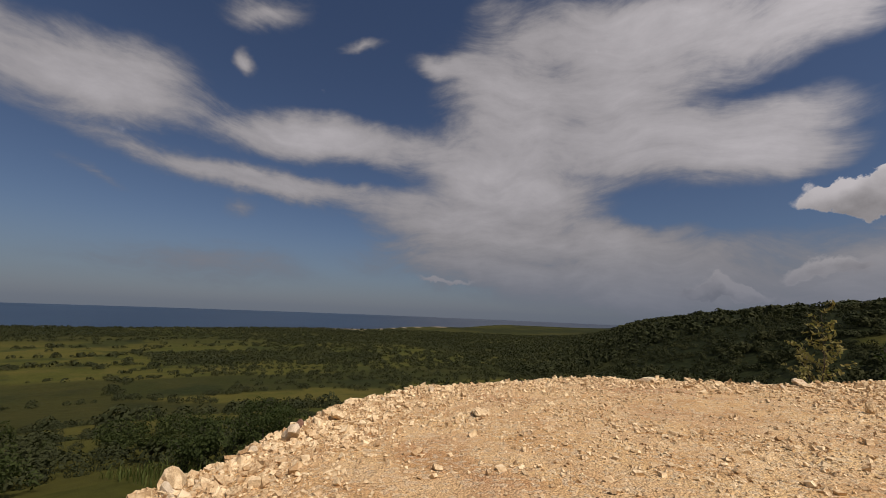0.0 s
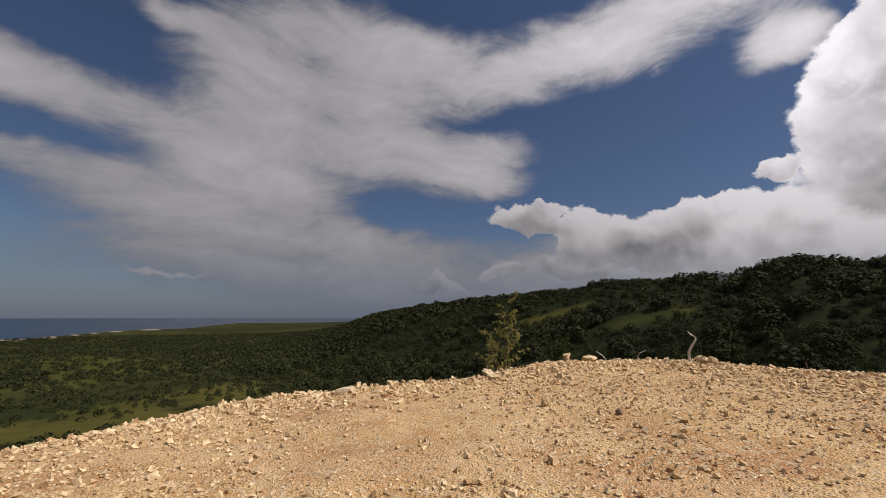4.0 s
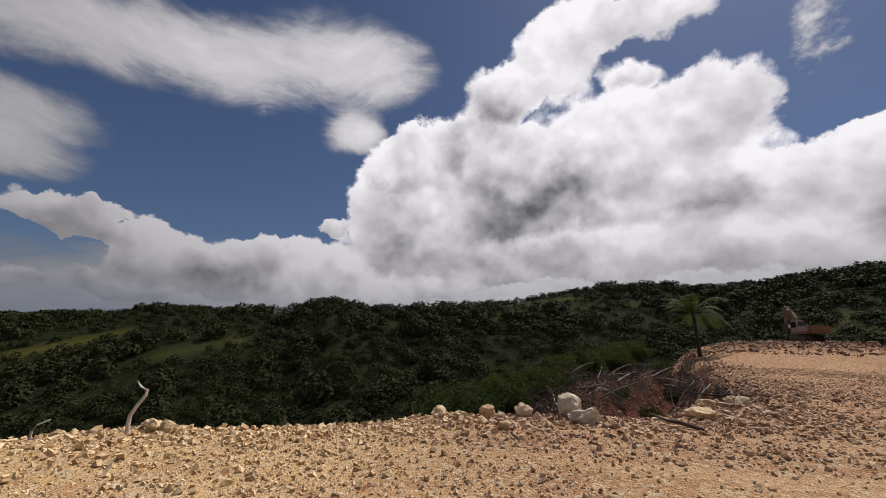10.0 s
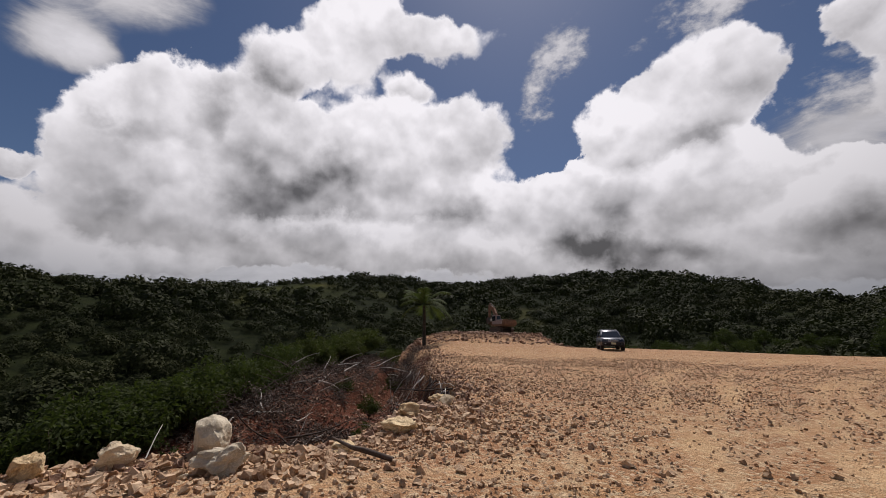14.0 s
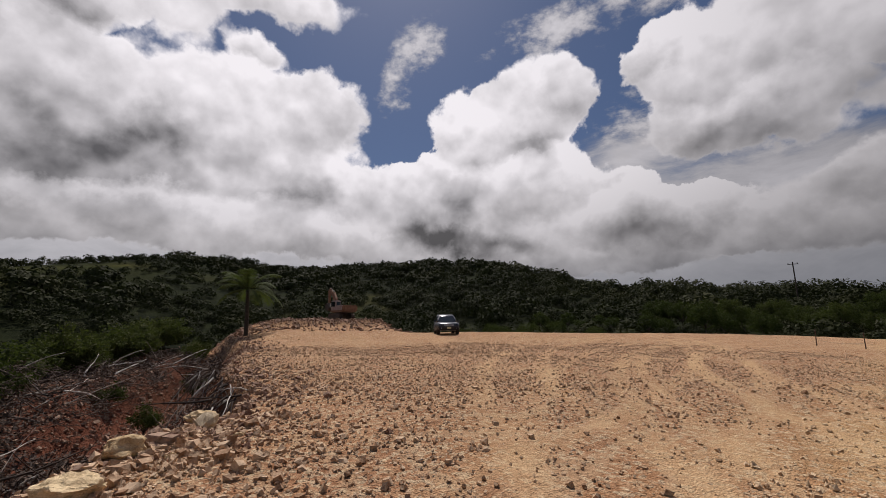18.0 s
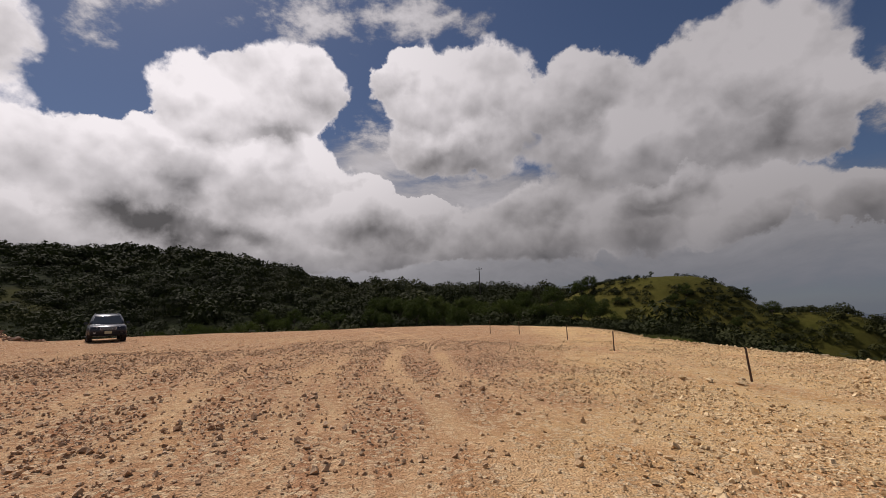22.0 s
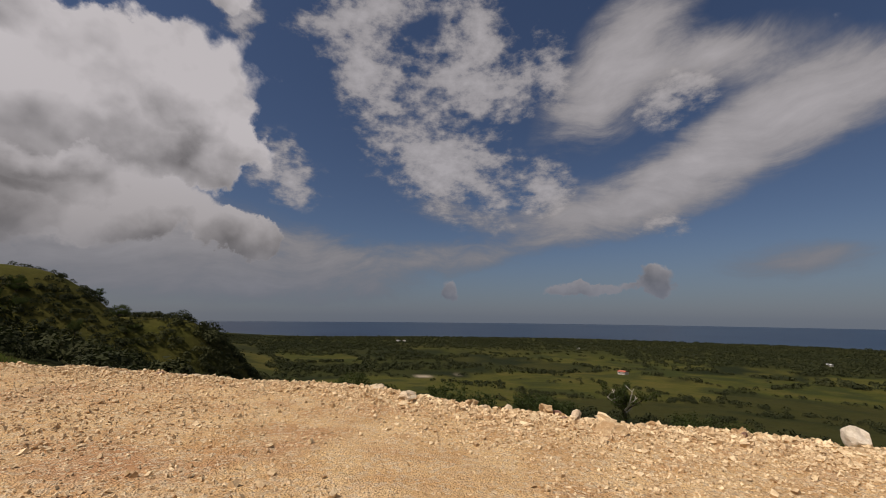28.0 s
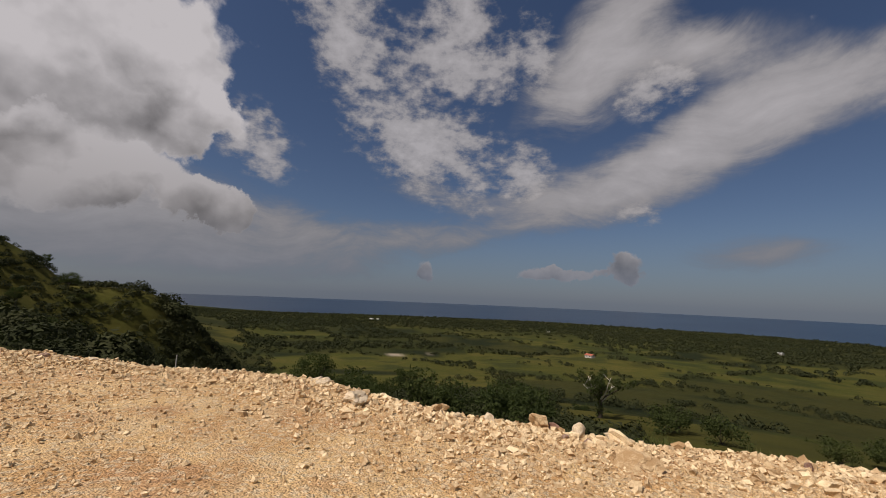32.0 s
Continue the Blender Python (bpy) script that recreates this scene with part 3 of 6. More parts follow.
BRUSH = spotted("dry brush", (0.035, 0.024, 0.018), (0.145, 0.105, 0.08), 5.0, 40.0, 0.9, 0.4, 0.01, 0.8)
BLEACHED = spotted("bleached wood", (0.38, 0.33, 0.27), (0.66, 0.61, 0.54), 6.0, 50.0, 0.8, 0.4, 0.01, 0.3)
STAKE = spotted("weathered stake", (0.035, 0.02, 0.014), (0.13, 0.07, 0.045), 9.0, 60.0, 0.85, 0.5, 0.01)
CORD = spotted("cord", (0.30, 0.24, 0.16), (0.45, 0.38, 0.27), 9.0, 60.0, 0.9, 0.0)

# ---- shapes ----
def mesh_of(name, verts, faces, mat, smooth=False):
    """A mesh from arrays of places and of equal-sided faces."""
    verts, faces = np.asarray(verts, dtype=np.float32), np.asarray(faces, dtype=np.int32)
    n, k = faces.shape
    me = bpy.data.meshes.new(name)
    me.vertices.add(len(verts))
    me.vertices.foreach_set("co", verts.ravel())
    me.loops.add(n * k)
    me.loops.foreach_set("vertex_index", faces.ravel())
    me.polygons.add(n)
    me.polygons.foreach_set("loop_start", np.arange(0, n * k, k, dtype=np.int32))
    me.polygons.foreach_set("use_smooth", np.full(n, smooth))
    me.materials.append(mat)
    me.update(calc_edges=True)
    return me


def part(name, bm, mat, parent, label="", smooth=False):
    """Link a bmesh as one mesh object under a thing or a part."""
    me = bpy.data.meshes.new(name)
    bm.to_mesh(me)
    bm.free()
    me.materials.append(mat)
    if smooth:
        me.polygons.foreach_set("use_smooth", np.full(len(me.polygons), True))
    ob = new(name, me)
    ob.parent = parent
    return tagged(ob, label) if label else ob


def piece(name, me, parent, m=None):
    """An object on a shared mesh, under its thing."""
    ob = new(name, me)
    ob.parent = parent
    if m is not None:
        ob.matrix_basis = m
    return ob


def thing(name, label, category, m=None, group=""):
    ob = new(name)
    if m is not None:
        ob.matrix_basis = m
    return tagged(ob, label, category, group)


def lattice(ix, iy, seed):
    h = np.sin(ix * 127.1 + iy * 311.7 + seed * 74.7) * 43758.5453
    return h - np.floor(h)


def rough2(x, y, size, octaves=4, seed=0, gain=0.5):
    """Smooth random heights, about -1 to 1, at that size and finer."""
    total, amp, norm = 0.0, 1.0, 0.0
    for k in range(octaves):
        u, v = x / size * 2 ** k + 17.3 * k, y / size * 2 ** k - 9.1 * k
        iu, iv = np.floor(u), np.floor(v)
        fu, fv = u - iu, v - iv
        fu, fv = fu * fu * (3 - 2 * fu), fv * fv * (3 - 2 * fv)
        s = seed + k
        a, b = lattice(iu, iv, s), lattice(iu + 1, iv, s)
        c, d = lattice(iu, iv + 1, s), lattice(iu + 1, iv + 1, s)
        total = total + amp * ((a * (1 - fu) + b * fu) * (1 - fv) + (c * (1 - fu) + d * fu) * fv - 0.5) * 2
        norm += amp
        amp *= gain
    return total / norm


def smooth(lo, hi, v):
    t = np.clip((v - lo) / (hi - lo), 0, 1)
    return t * t * (3 - 2 * t)


# ---- land ----
# the brink of the levelled ground, in order
PAD = np.array([(-3.4, 3.6), (-2.8, 4.9), (-2.5, 6.6), (-2.0, 8.8), (-0.6, 11.0), (1.8, 11.8), (4.6, 12.2), (6.4, 11.7), (8.3, 10.6), (9.6, 11.0),
                (12.0, 11.0), (13.6, 9.8), (14.2, 8.3), (14.2, 6.6), (14.6, 5.0), (15.1, 3.1), (15.3, 1.6), (15.0, 0.0), (14.8, -1.0), (15.9, -2.2),
                (16.4, -3.1), (17.2, -4.6), (19.2, -6.2), (22.4, -7.0), (27.2, -10.0), (31.5, -13.2), (37.0, -15.5), (42.0, -17.0), (52.0, -24.0),
                (54.0, -36.0), (47.0, -39.5), (40.0, -31.5), (36.5, -30.0), (35.0, -34.0), (31.5, -39.0), (25.5, -41.5), (19.0, -46.0), (12.0, -54.0),
                (3.0, -63.0), (-7.0, -58.0), (-7.5, -48.0), (-4.2, -33.0), (-5.6, -25.0), (-6.1, -20.0), (-6.2, -16.0), (-6.8, -13.0), (-5.7, -10.6),
                (-4.9, -8.4), (-4.55, -6.4), (-4.6, -3.8), (-4.5, -1.0), (-3.9, 1.6)])
MID = (5.0, -3.0)
# the far skyline: heading, height in degrees, distance
RIDGE = np.array([(8, -2.6, 1100), (16, -2.2, 1000), (22, -0.9, 800), (31, 0.7, 600), (41, 1.8, 480), (50, 2.6, 420), (55.5, 3.7, 380), (60, 3.7, 360), (68, 3.9, 300),
                  (73, 5.6, 270), (77, 5.3, 270), (82, 5.0, 270), (92, 5.8, 280), (100, 6.5, 300), (108, 7.6, 340), (120, 7.3, 430), (128, 7.4, 430), (137, 7.9, 420),
                  (147, 8.1, 330), (151, 8.2, 300), (158, 6.8, 280), (166, 4.6, 240), (180, 3.7, 200), (192, 2.9, 190), (198, 2.2, 190), (205, 0.5, 190), (216, -0.5, 190),
                  (224, -2.6, 220), (232, -3.4, 300)])
# the hollow between: heading, floor height, distance
HOLLOW = np.array([(8, -48, 330), (22, -40, 260), (40, -30, 150), (60, -22, 105), (80, -19, 90), (100, -16, 85), (115, -9, 85), (128, -3.5, 85), (150, -1.5, 75),
                   (170, -0.8, 85), (190, -0.5, 90), (205, -1.5, 80), (216, -6, 90), (232, -14, 110)])


def brink(x, y):
    """Distance to the brink of the levelled ground, positive inside it."""
    best, inside = np.full(x.shape, 1e9), np.zeros(x.shape, bool)
    for (ax, ay), (bx, by) in zip(PAD, np.roll(PAD, -1, 0)):
        dx, dy = bx - ax, by - ay
        t = np.clip(((x - ax) * dx + (y - ay) * dy) / (dx * dx + dy * dy), 0, 1)
        best = np.minimum(best, np.hypot(x - ax - t * dx, y - ay - t * dy))
        cross = (ay > y) != (by > y)
        inside ^= cross & (x < (bx - ax) * (y - ay) / (by - ay + 1e-12) + ax)
    return np.where(inside, best, -best)


def level(x, y):
    return 0.0462 * x - 0.0203 * y - 0.028 * np.maximum(0, x - 14) - 0.0012 * np.maximum(0, -y - 30) ** 1.5


def oval(x, y, cx, cy, rx, ry, turn=0.0):
    c, s = math.cos(radians(turn)), math.sin(radians(turn))
    u, v = (x - cx) * c + (y - cy) * s, -(x - cx) * s + (y - cy) * c
    return np.hypot(u / rx, v / ry)


def land(x, y):
    """Height of the ground and what covers it."""
    x, y = np.asarray(x, float), np.asarray(y, float)
    dx, dy = x - MID[0], y - MID[1]
    r, head = np.hypot(dx, dy), np.degrees(np.arctan2(dx, dy)) % 360
    hill = smooth(9, 26, head) * (1 - smooth(214, 238, head))
    dist = np.interp(head, RIDGE[:, 0], RIDGE[:, 2])
    top = 2.0 + dist * np.tan(np.radians(np.interp(head, RIDGE[:, 0], RIDGE[:, 1]))) - 1.5
    low, lowr = np.interp(head, HOLLOW[:, 0], HOLLOW[:, 1]), np.interp(head, HOLLOW[:, 0], HOLLOW[:, 2])
    z_hill = np.where(r < lowr, low * (1 - (1 - np.minimum(r / lowr, 1)) ** 2), low + (top - low) * smooth(0, 1, (r - lowr) / (dist - lowr)) ** 0.85)
    z_hill = np.where(r > dist, top - (r - dist) * 0.03 * smooth(0, 400, r - dist), z_hill)
    z_hill = np.maximum(z_hill, -74)
    z_sea = np.interp(np.log(np.maximum(r, 5)), np.log([5, 15, 40, 100, 250, 420, 650, 1000, 1500]), [-1.0, -2.2, -7.0, -20, -45, -60, -68, -72.5, -75.2])
    coast = 1560 - 220 * np.exp(-((head - 322) / 16) ** 2) + 500 * smooth(348, 360, head) + np.where(head < 60, 500 + 900 * smooth(1, 9, head), 0) + 45 * rough2(head, head * 0, 9.0, 3, 5)
    z_sea = np.where(r > coast - 60, np.minimum(z_sea, -75.2 - (r - coast) * 0.02), z_sea)
    z = hill * z_hill + (1 - hill) * z_sea
    z = z + rough2(x, y, 90, 4, 3) * smooth(40, 200, r) * (2.2 + 2.0 * hill) * (1 - smooth(700, 1400, r))
    knoll = oval(x, y, -50, -122, 1, 1)
    z = z + (11.8 - z) * (1 - smooth(9, 36, knoll)) * 0.97
    tail = oval(x, y, MID[0] + 128 * math.sin(radians(218)), MID[1] + 128 * math.cos(radians(218)), 34, 20, -40)
    z = z + np.maximum(0, 1.0 - z) * (1 - smooth(0.15, 1.2, tail))
    s = brink(x, y)
    flat = level(x, y)
    mound = 1 - smooth(0.55, 1.15, oval(x, y, 46.0, -29.5, 8.5, 15, 50) + 0.12 * rough2(x, y, 3.0, 3, 8))
    flat = flat + mound * (1.05 + 0.25 * rough2(x, y, 2.0, 3, 9))
    pit = 1 - smooth(0.6, 1.15, oval(x, y, 23.4, -3.0, 9.8, 6.4, -24) + 0.1 * rough2(x, y, 3, 2, 4))
    out = np.maximum(-s, 0)
    near = flat - 0.75 * out - 0.3 * np.minimum(out, 1.0)
    k = smooth(1.0, 9.0, out)
    z_out = near * (1 - k) + z * k
    z_out = z_out + pit * (-1.9 + 0.035 * np.maximum(x - 20, 0) ** 1.6 * 0.5 + 0.3 * rough2(x, y, 1.7, 3, 6) + 0.22 * rough2(x, y, 0.8, 2, 16) - z_out) * smooth(0.0, 0.35, out)
    berm = np.exp(-((s - 0.1) / 0.8) ** 2) * (-0.07 + 0.09 * rough2(x, y, 1.6, 3, 2)) * (1 - smooth(-25, -35, y) * 0.6)
    pad_z = flat + 0.05 * rough2(x, y, 3.5, 4, 1) + 0.035 * rough2(x, y, 0.7, 3, 7) + 0.04 * rough2((x * 0.5 + y * 0.87) * 0.35, (x * 0.87 - y * 0.5) * 2.2, 1.5, 2, 14) * smooth(-0.2, 0.3, rough2(x, y, 9, 2, 15)) + berm
    z = np.where(s > 0, pad_z, z_out + berm * np.exp(-out))
    edge = rough2(x, y, 1.6, 3, 11)
    pad = smooth(-2.6, -0.9, s + 0.9 * edge)
    rise, apart = rim(x, y)
    bank = rise - np.where(apart > 2.2, 0.55 * (apart - 2.2), 0.0) - 0.04 * apart ** 2 + 0.35 * rough2(x, y, 2.4, 4, 17)
    z = np.where((s < -0.6) & (apart < 9) & (x > 16), np.maximum(z, bank - 2.0 * smooth(-2.0, -0.6, s)), z)
    redm = np.maximum(smooth(0.25, 0.6, pit) * (s < 0.2), smooth(0.5, 0.9, mound) * 0.55)
    redm = np.maximum(redm, smooth(1.25, 0.9, oval(x, y, 30, -8, 9, 5, -30)) * (s < 0) * 0.8)
    pad = pad * (1 - smooth(0.3, 0.7, redm) * (s < -0.1)) * (1 - 0.6 * (redm > 0.3) * (s > 0))
    fu, fv = (x * 0.8 + y * 0.6) / 230 + 0.35 * rough2(x, y, 160, 2, 23), (y * 0.8 - x * 0.6) / 130 + 0.35 * rough2(x, y, 160, 2, 24)
    plot = lattice(np.floor(fu), np.floor(fv), 25)
    bound = np.minimum(np.minimum(fu % 1, 1 - fu % 1) * 230, np.minimum(fv % 1, 1 - fv % 1) * 130)
    field = rough2(x, y, 120, 3, 21) + 0.5 * rough2(x, y, 34, 2, 22)
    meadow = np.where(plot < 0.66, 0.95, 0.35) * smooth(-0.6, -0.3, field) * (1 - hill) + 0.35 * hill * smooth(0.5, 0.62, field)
    for gh, gr, ga, gb in ((58, 225, 24, 9), (92, 262, 18, 7), (48, 300, 30, 9), (101, 250, 26, 9)):
        meadow = np.maximum(meadow, smooth(1.1, 0.8, oval(x, y, MID[0] + gr * math.sin(radians(gh)), MID[1] + gr * math.cos(radians(gh)), ga, gb, -gh) + 0.2 * rough2(x, y, 12, 2, 51)))
    meadow = meadow * (1 - 0.5 * (1 - hill) * smooth(700, 1000, r + 120 * rough2(x, y, 150, 2, 52)))
    meadow = np.maximum(meadow, smooth(52, 38, knoll))
    meadow = np.maximum(meadow, smooth(26, 10, out) * (1 - hill * smooth(205, 190, head)) * (out > 0) * 0.85)
    meadow = np.maximum(meadow, smooth(1.2, 0.7, oval(x, y, 27, -66, 24, 11, 20)))
    strip = smooth(9, 4, np.abs(r - 455 - 4 * (head - 253.4))) * smooth(3.2, 2.0, np.abs(head - 253.9 + 0.6 * rough2(x, y, 20, 2, 26)))
    dry = np.clip(np.where(hill > 0.5, 0.5, 0.15 + 0.75 * (plot * 7 % 1)) + 0.1 * smooth(60, 40, knoll) + 0.25 * rough2(x, y, 25, 3, 27), 0, 1)
    sand = smooth(30, 10, np.abs(r - coast)) * (1 - hill) * smooth(340, 350, head) + strip
    return z, pad, redm, np.clip(meadow, 0, 1), np.clip(sand, 0, 1), s, dry, bound, plot


# the far rim of the pit: place and height
RIM = [(21.0, 2.5, -1.7), (25.5, 0.2, -1.1), (30.0, -3.2, -0.5), (34.5, -7.0, 0.0), (38.5, -10.8, 0.5), (42.0, -14.5, 1.0)]


def rim(x, y):
    """Height of the nearest point of the pit's far rim, and the distance to it."""
    best, high = np.full(x.shape, 1e9), np.zeros(x.shape)
    for (ax, ay, az), (bx, by, bz) in zip(RIM, RIM[1:]):
        dx, dy = bx - ax, by - ay
        t = np.clip(((x - ax) * dx + (y - ay) * dy) / (dx * dx + dy * dy), 0, 1)
        d = np.hypot(x - ax - t * dx, y - ay - t * dy)
        high = np.where(d < best, az + t * (bz - az), high)
        best = np.minimum(best, d)
    return high, best


def earthy(x, y):
    """Where reddish fill lies over the limestone."""
    e = smooth(7.0, 13.0, x + 0.18 * -y + 1.6 * rough2(x, y, 5, 3, 41)) * smooth(-3.0, 1.0, -y + 2.5)
    return np.clip(e + 0.25 * smooth(-8, -20, y) * smooth(-2, 4, x), 0, 1)


def ground_at(x, y):
    return float(land(np.array([x]), np.array([y]))[0][0])


def build_ground():
    radii = np.concatenate([np.arange(0.3, 26, 0.24), 26 * 1.035 ** np.arange(0, 60)])
    last = radii[-1]
    radii = np.concatenate([radii, last * 1.06 ** np.arange(1, 80)])
    radii = np.append(radii[radii < 4800], 4940.0)
    na = 720
    a = np.arange(na) / na * 2 * np.pi
    x = MID[0] + np.outer(radii, np.sin(a)).ravel()
    y = MID[1] + np.outer(radii, np.cos(a)).ravel()
    x, y = np.append(x, MID[0]), np.append(y, MID[1])
    z, pad, redm, meadow, sand, s, dry, bound, plot = land(x, y)
    n = len(radii)
    i, j = np.meshgrid(np.arange(n - 1), np.arange(na), indexing="ij")
    j2 = (j + 1) % na
    quads = np.stack([i * na + j, (i + 1) * na + j, (i + 1) * na + j2, i * na + j2], -1).reshape(-1, 4)
    quads = quads[:, ::-1]
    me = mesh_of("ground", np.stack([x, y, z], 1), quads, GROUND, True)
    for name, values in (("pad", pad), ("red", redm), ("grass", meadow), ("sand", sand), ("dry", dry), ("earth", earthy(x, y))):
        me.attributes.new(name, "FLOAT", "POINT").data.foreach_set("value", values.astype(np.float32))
    return tagged(new("ground", me), "levelled limestone rubble on a green hillside above a coastal plain", "ground", kind="structure")


build_ground()
ring = np.arange(180) / 180 * 2 * np.pi
sv = [(MID[0] + q * math.sin(t), MID[1] + q * math.cos(t), -76.0) for q in (900, 1500, 2600, 4945) for t in ring]
sf = [(k * 180 + i, (k + 1) * 180 + i, (k + 1) * 180 + (i + 1) % 180, k * 180 + (i + 1) % 180)[::-1] for k in range(3) for i in range(180)]
tagged(new("water", mesh_of("water", sv, sf, SEA, True)), "dark blue open sea out to a hazy horizon", "sea", kind="structure")

# ---- woods ----
def tufts(rng, n, radius, height, leaf, hollow=0.55):
    """Leaves over an uneven crown: places of shape (n, 3, 3)."""
    d = rng.normal(size=(n, 3))
    d /= np.linalg.norm(d, axis=1)[:, None]
    d[:, 2] = np.abs(d[:, 2]) * 1.2 - 0.35
    lobes = rng.normal(size=(5, 3))
    lobes /= np.linalg.norm(lobes, axis=1)[:, None]
    bulge = 0.75 + 0.35 * np.max(np.clip(d @ lobes.T, 0, 1), axis=1)
    q = d * (bulge * rng.uniform(hollow, 1.0, n) ** 0.5)[:, None] * np.array([radius, radius, height])
    nrm = d * 0.9 + rng.normal(size=(n, 3)) * 0.34 + np.array([0, 0, 0.25])
    nrm /= np.linalg.norm(nrm, axis=1)[:, None]
    u = np.cross(nrm, rng.normal(size=(n, 3)))
    u /= np.linalg.norm(u, axis=1)[:, None]
    v = np.cross(nrm, u)
    su, sv2 = leaf * rng.uniform(0.6, 1.3, n)[:, None], leaf * rng.uniform(0.4, 0.9, n)[:, None]
    return np.stack([q - u * su, q + u * su * 0.6 - v * sv2, q + u * su * 0.4 + v * sv2], 1)


def woods(name, spots, kinds, mat, label, rng):
    """Many far crowns in one mesh; spots: rows of x, y, z, size."""
    chunks = []
    for k, base in enumerate(kinds):
        sel = spots[k::len(kinds)]
        turn = rng.uniform(0, 2 * np.pi, len(sel))
        c, s = np.cos(turn), np.sin(turn)
        px, py, pz = base[..., 0], base[..., 1], base[..., 2]
        sx = sel[:, 3][:, None, None]
        X = (c[:, None, None] * px - s[:, None, None] * py) * sx + sel[:, 0][:, None, None]
        Y = (s[:, None, None] * px + c[:, None, None] * py) * sx + sel[:, 1][:, None, None]
        Z = pz * sx * rng.uniform(0.8, 1.2, len(sel))[:, None, None] + sel[:, 2][:, None, None]
        chunks.append(np.stack([X, Y, Z], -1).reshape(-1, 3))
    v = np.concatenate(chunks)
    ob = new(name, mesh_of(name, v, np.arange(len(v)).reshape(-1, 3), mat))
    return tagged(ob, label, "woods", kind="stuff")


def scatter(rng, n, r0, r1, h0, h1, power=1.0):
    r = r0 + (r1 - r0) * rng.uniform(0, 1, n) ** power
    a = np.radians(rng.uniform(h0, h1, n))
    return MID[0] + r * np.sin(a), MID[1] + r * np.cos(a), r, np.degrees(a) % 360


rng = np.random.default_rng(5)
FINE = [tufts(rng, 250, 1.0, 0.85, 0.105, 0.35) for _ in range(6)]
FULL = [tufts(rng, 92, 1.0, 0.85, 0.19, 0.45) for _ in range(8)]
LOW = [tufts(rng, 28, 1.0, 0.8, 0.36) for _ in range(6)]


def plant(x, y, size, sink=0.15):
    z = land(x, y)[0]
    return np.stack([x, y, z + size * (0.55 - sink), size], 1)


def hill_woods():
    def sown(n, r0, r1, h0, h1, power):
        x, y, r, h = scatter(rng, n, r0, r1, h0, h1, power)
        z, pad, redm, meadow, sand, s = land(x, y)[:6]
        knoll = np.hypot(x + 50, y + 122)
        keep = (s < -9) & (rng.uniform(0, 1, len(x)) > meadow * 0.93) & (knoll > 30) & ~((x > 14) & (x < 50) & (y > -16) & (y < 4))
        return x[keep], y[keep], r[keep]

    x, y, r = sown(3900, 40, 190, 2, 226, 0.7)
    size = (0.9 + rng.gamma(2.0, 0.5, len(x))) * np.where(r > 110, 1.5, 1.0)
    woods("valley_scrub", plant(x, y, size), FINE, WOODS, "dark green scrub and small trees in the hollow below the clearing", rng)
    x, y, r = sown(8500, 180, 470, 8, 226, 0.85)
    size = np.minimum(4.6, 1.5 + rng.gamma(2.0, 0.8, len(x))) * (0.8 + 0.5 * (rough2(x, y, 40, 2, 91) > 0.1))
    woods("hill_woods", plant(x, y, size), FULL, WOODS, "dense dark green broadleaf trees covering the hills", rng)
    x, y, r, h = scatter(rng, 6500, 440, 1050, 8, 150, 1.0)
    meadow = land(x, y)[3]
    keep = rng.uniform(0, 1, len(x)) > meadow * 0.9
    woods("far_hill_woods", plant(x[keep], y[keep], rng.uniform(3.5, 7.5, keep.sum())), LOW, WOODS, "dark wooded ridge in the distance", rng)


def plain_woods():
    x, y, r, h = scatter(rng, 36000, 90, 1560, 226, 386, 0.8)
    z, pad, redm, meadow, sand, s, dry, bound, plot = land(x, y)
    north = smooth(330, 345, np.where(h < 60, h + 360, h))
    clump = rough2(x, y, 60, 3, 33)
    belt = rough2(x, y, 260, 2, 35)
    p = np.where(bound < 5 + 6 * smooth(0, 0.4, clump), 0.95, 0.006 + 0.85 * (clump > 0.55))
    p = np.maximum(p, 0.8 * (plot > 0.74) * smooth(-0.3, 0.1, clump))
    p = np.maximum(p, 0.85 * smooth(0.1, 0.3, belt) * smooth(240, 420, r))
    p = np.maximum(p, 0.75 * north * smooth(200, 380, r) * smooth(-0.35, 0.0, clump))
    p = np.maximum(p, 0.8 * smooth(900, 1100, r))
    keep = (rng.uniform(0, 1, len(x)) < p) & (z > -75.6) & (sand < 0.3)
    x, y, r = x[keep], y[keep], r[keep]
    size = rng.uniform(1.1, 3.0, len(x)) * np.where(r > 500, 1.7, 1.0)
    near = r < 330
    woods("plain_trees", plant(x[near], y[near], size[near]), FULL, WOODS, "dark trees and hedges between olive fields below the brink", rng)
    woods("plain_woods", plant(x[~near], y[~near], size[~near]), LOW, WOODS, "dark trees and hedges dotted over the green coastal plain", rng)


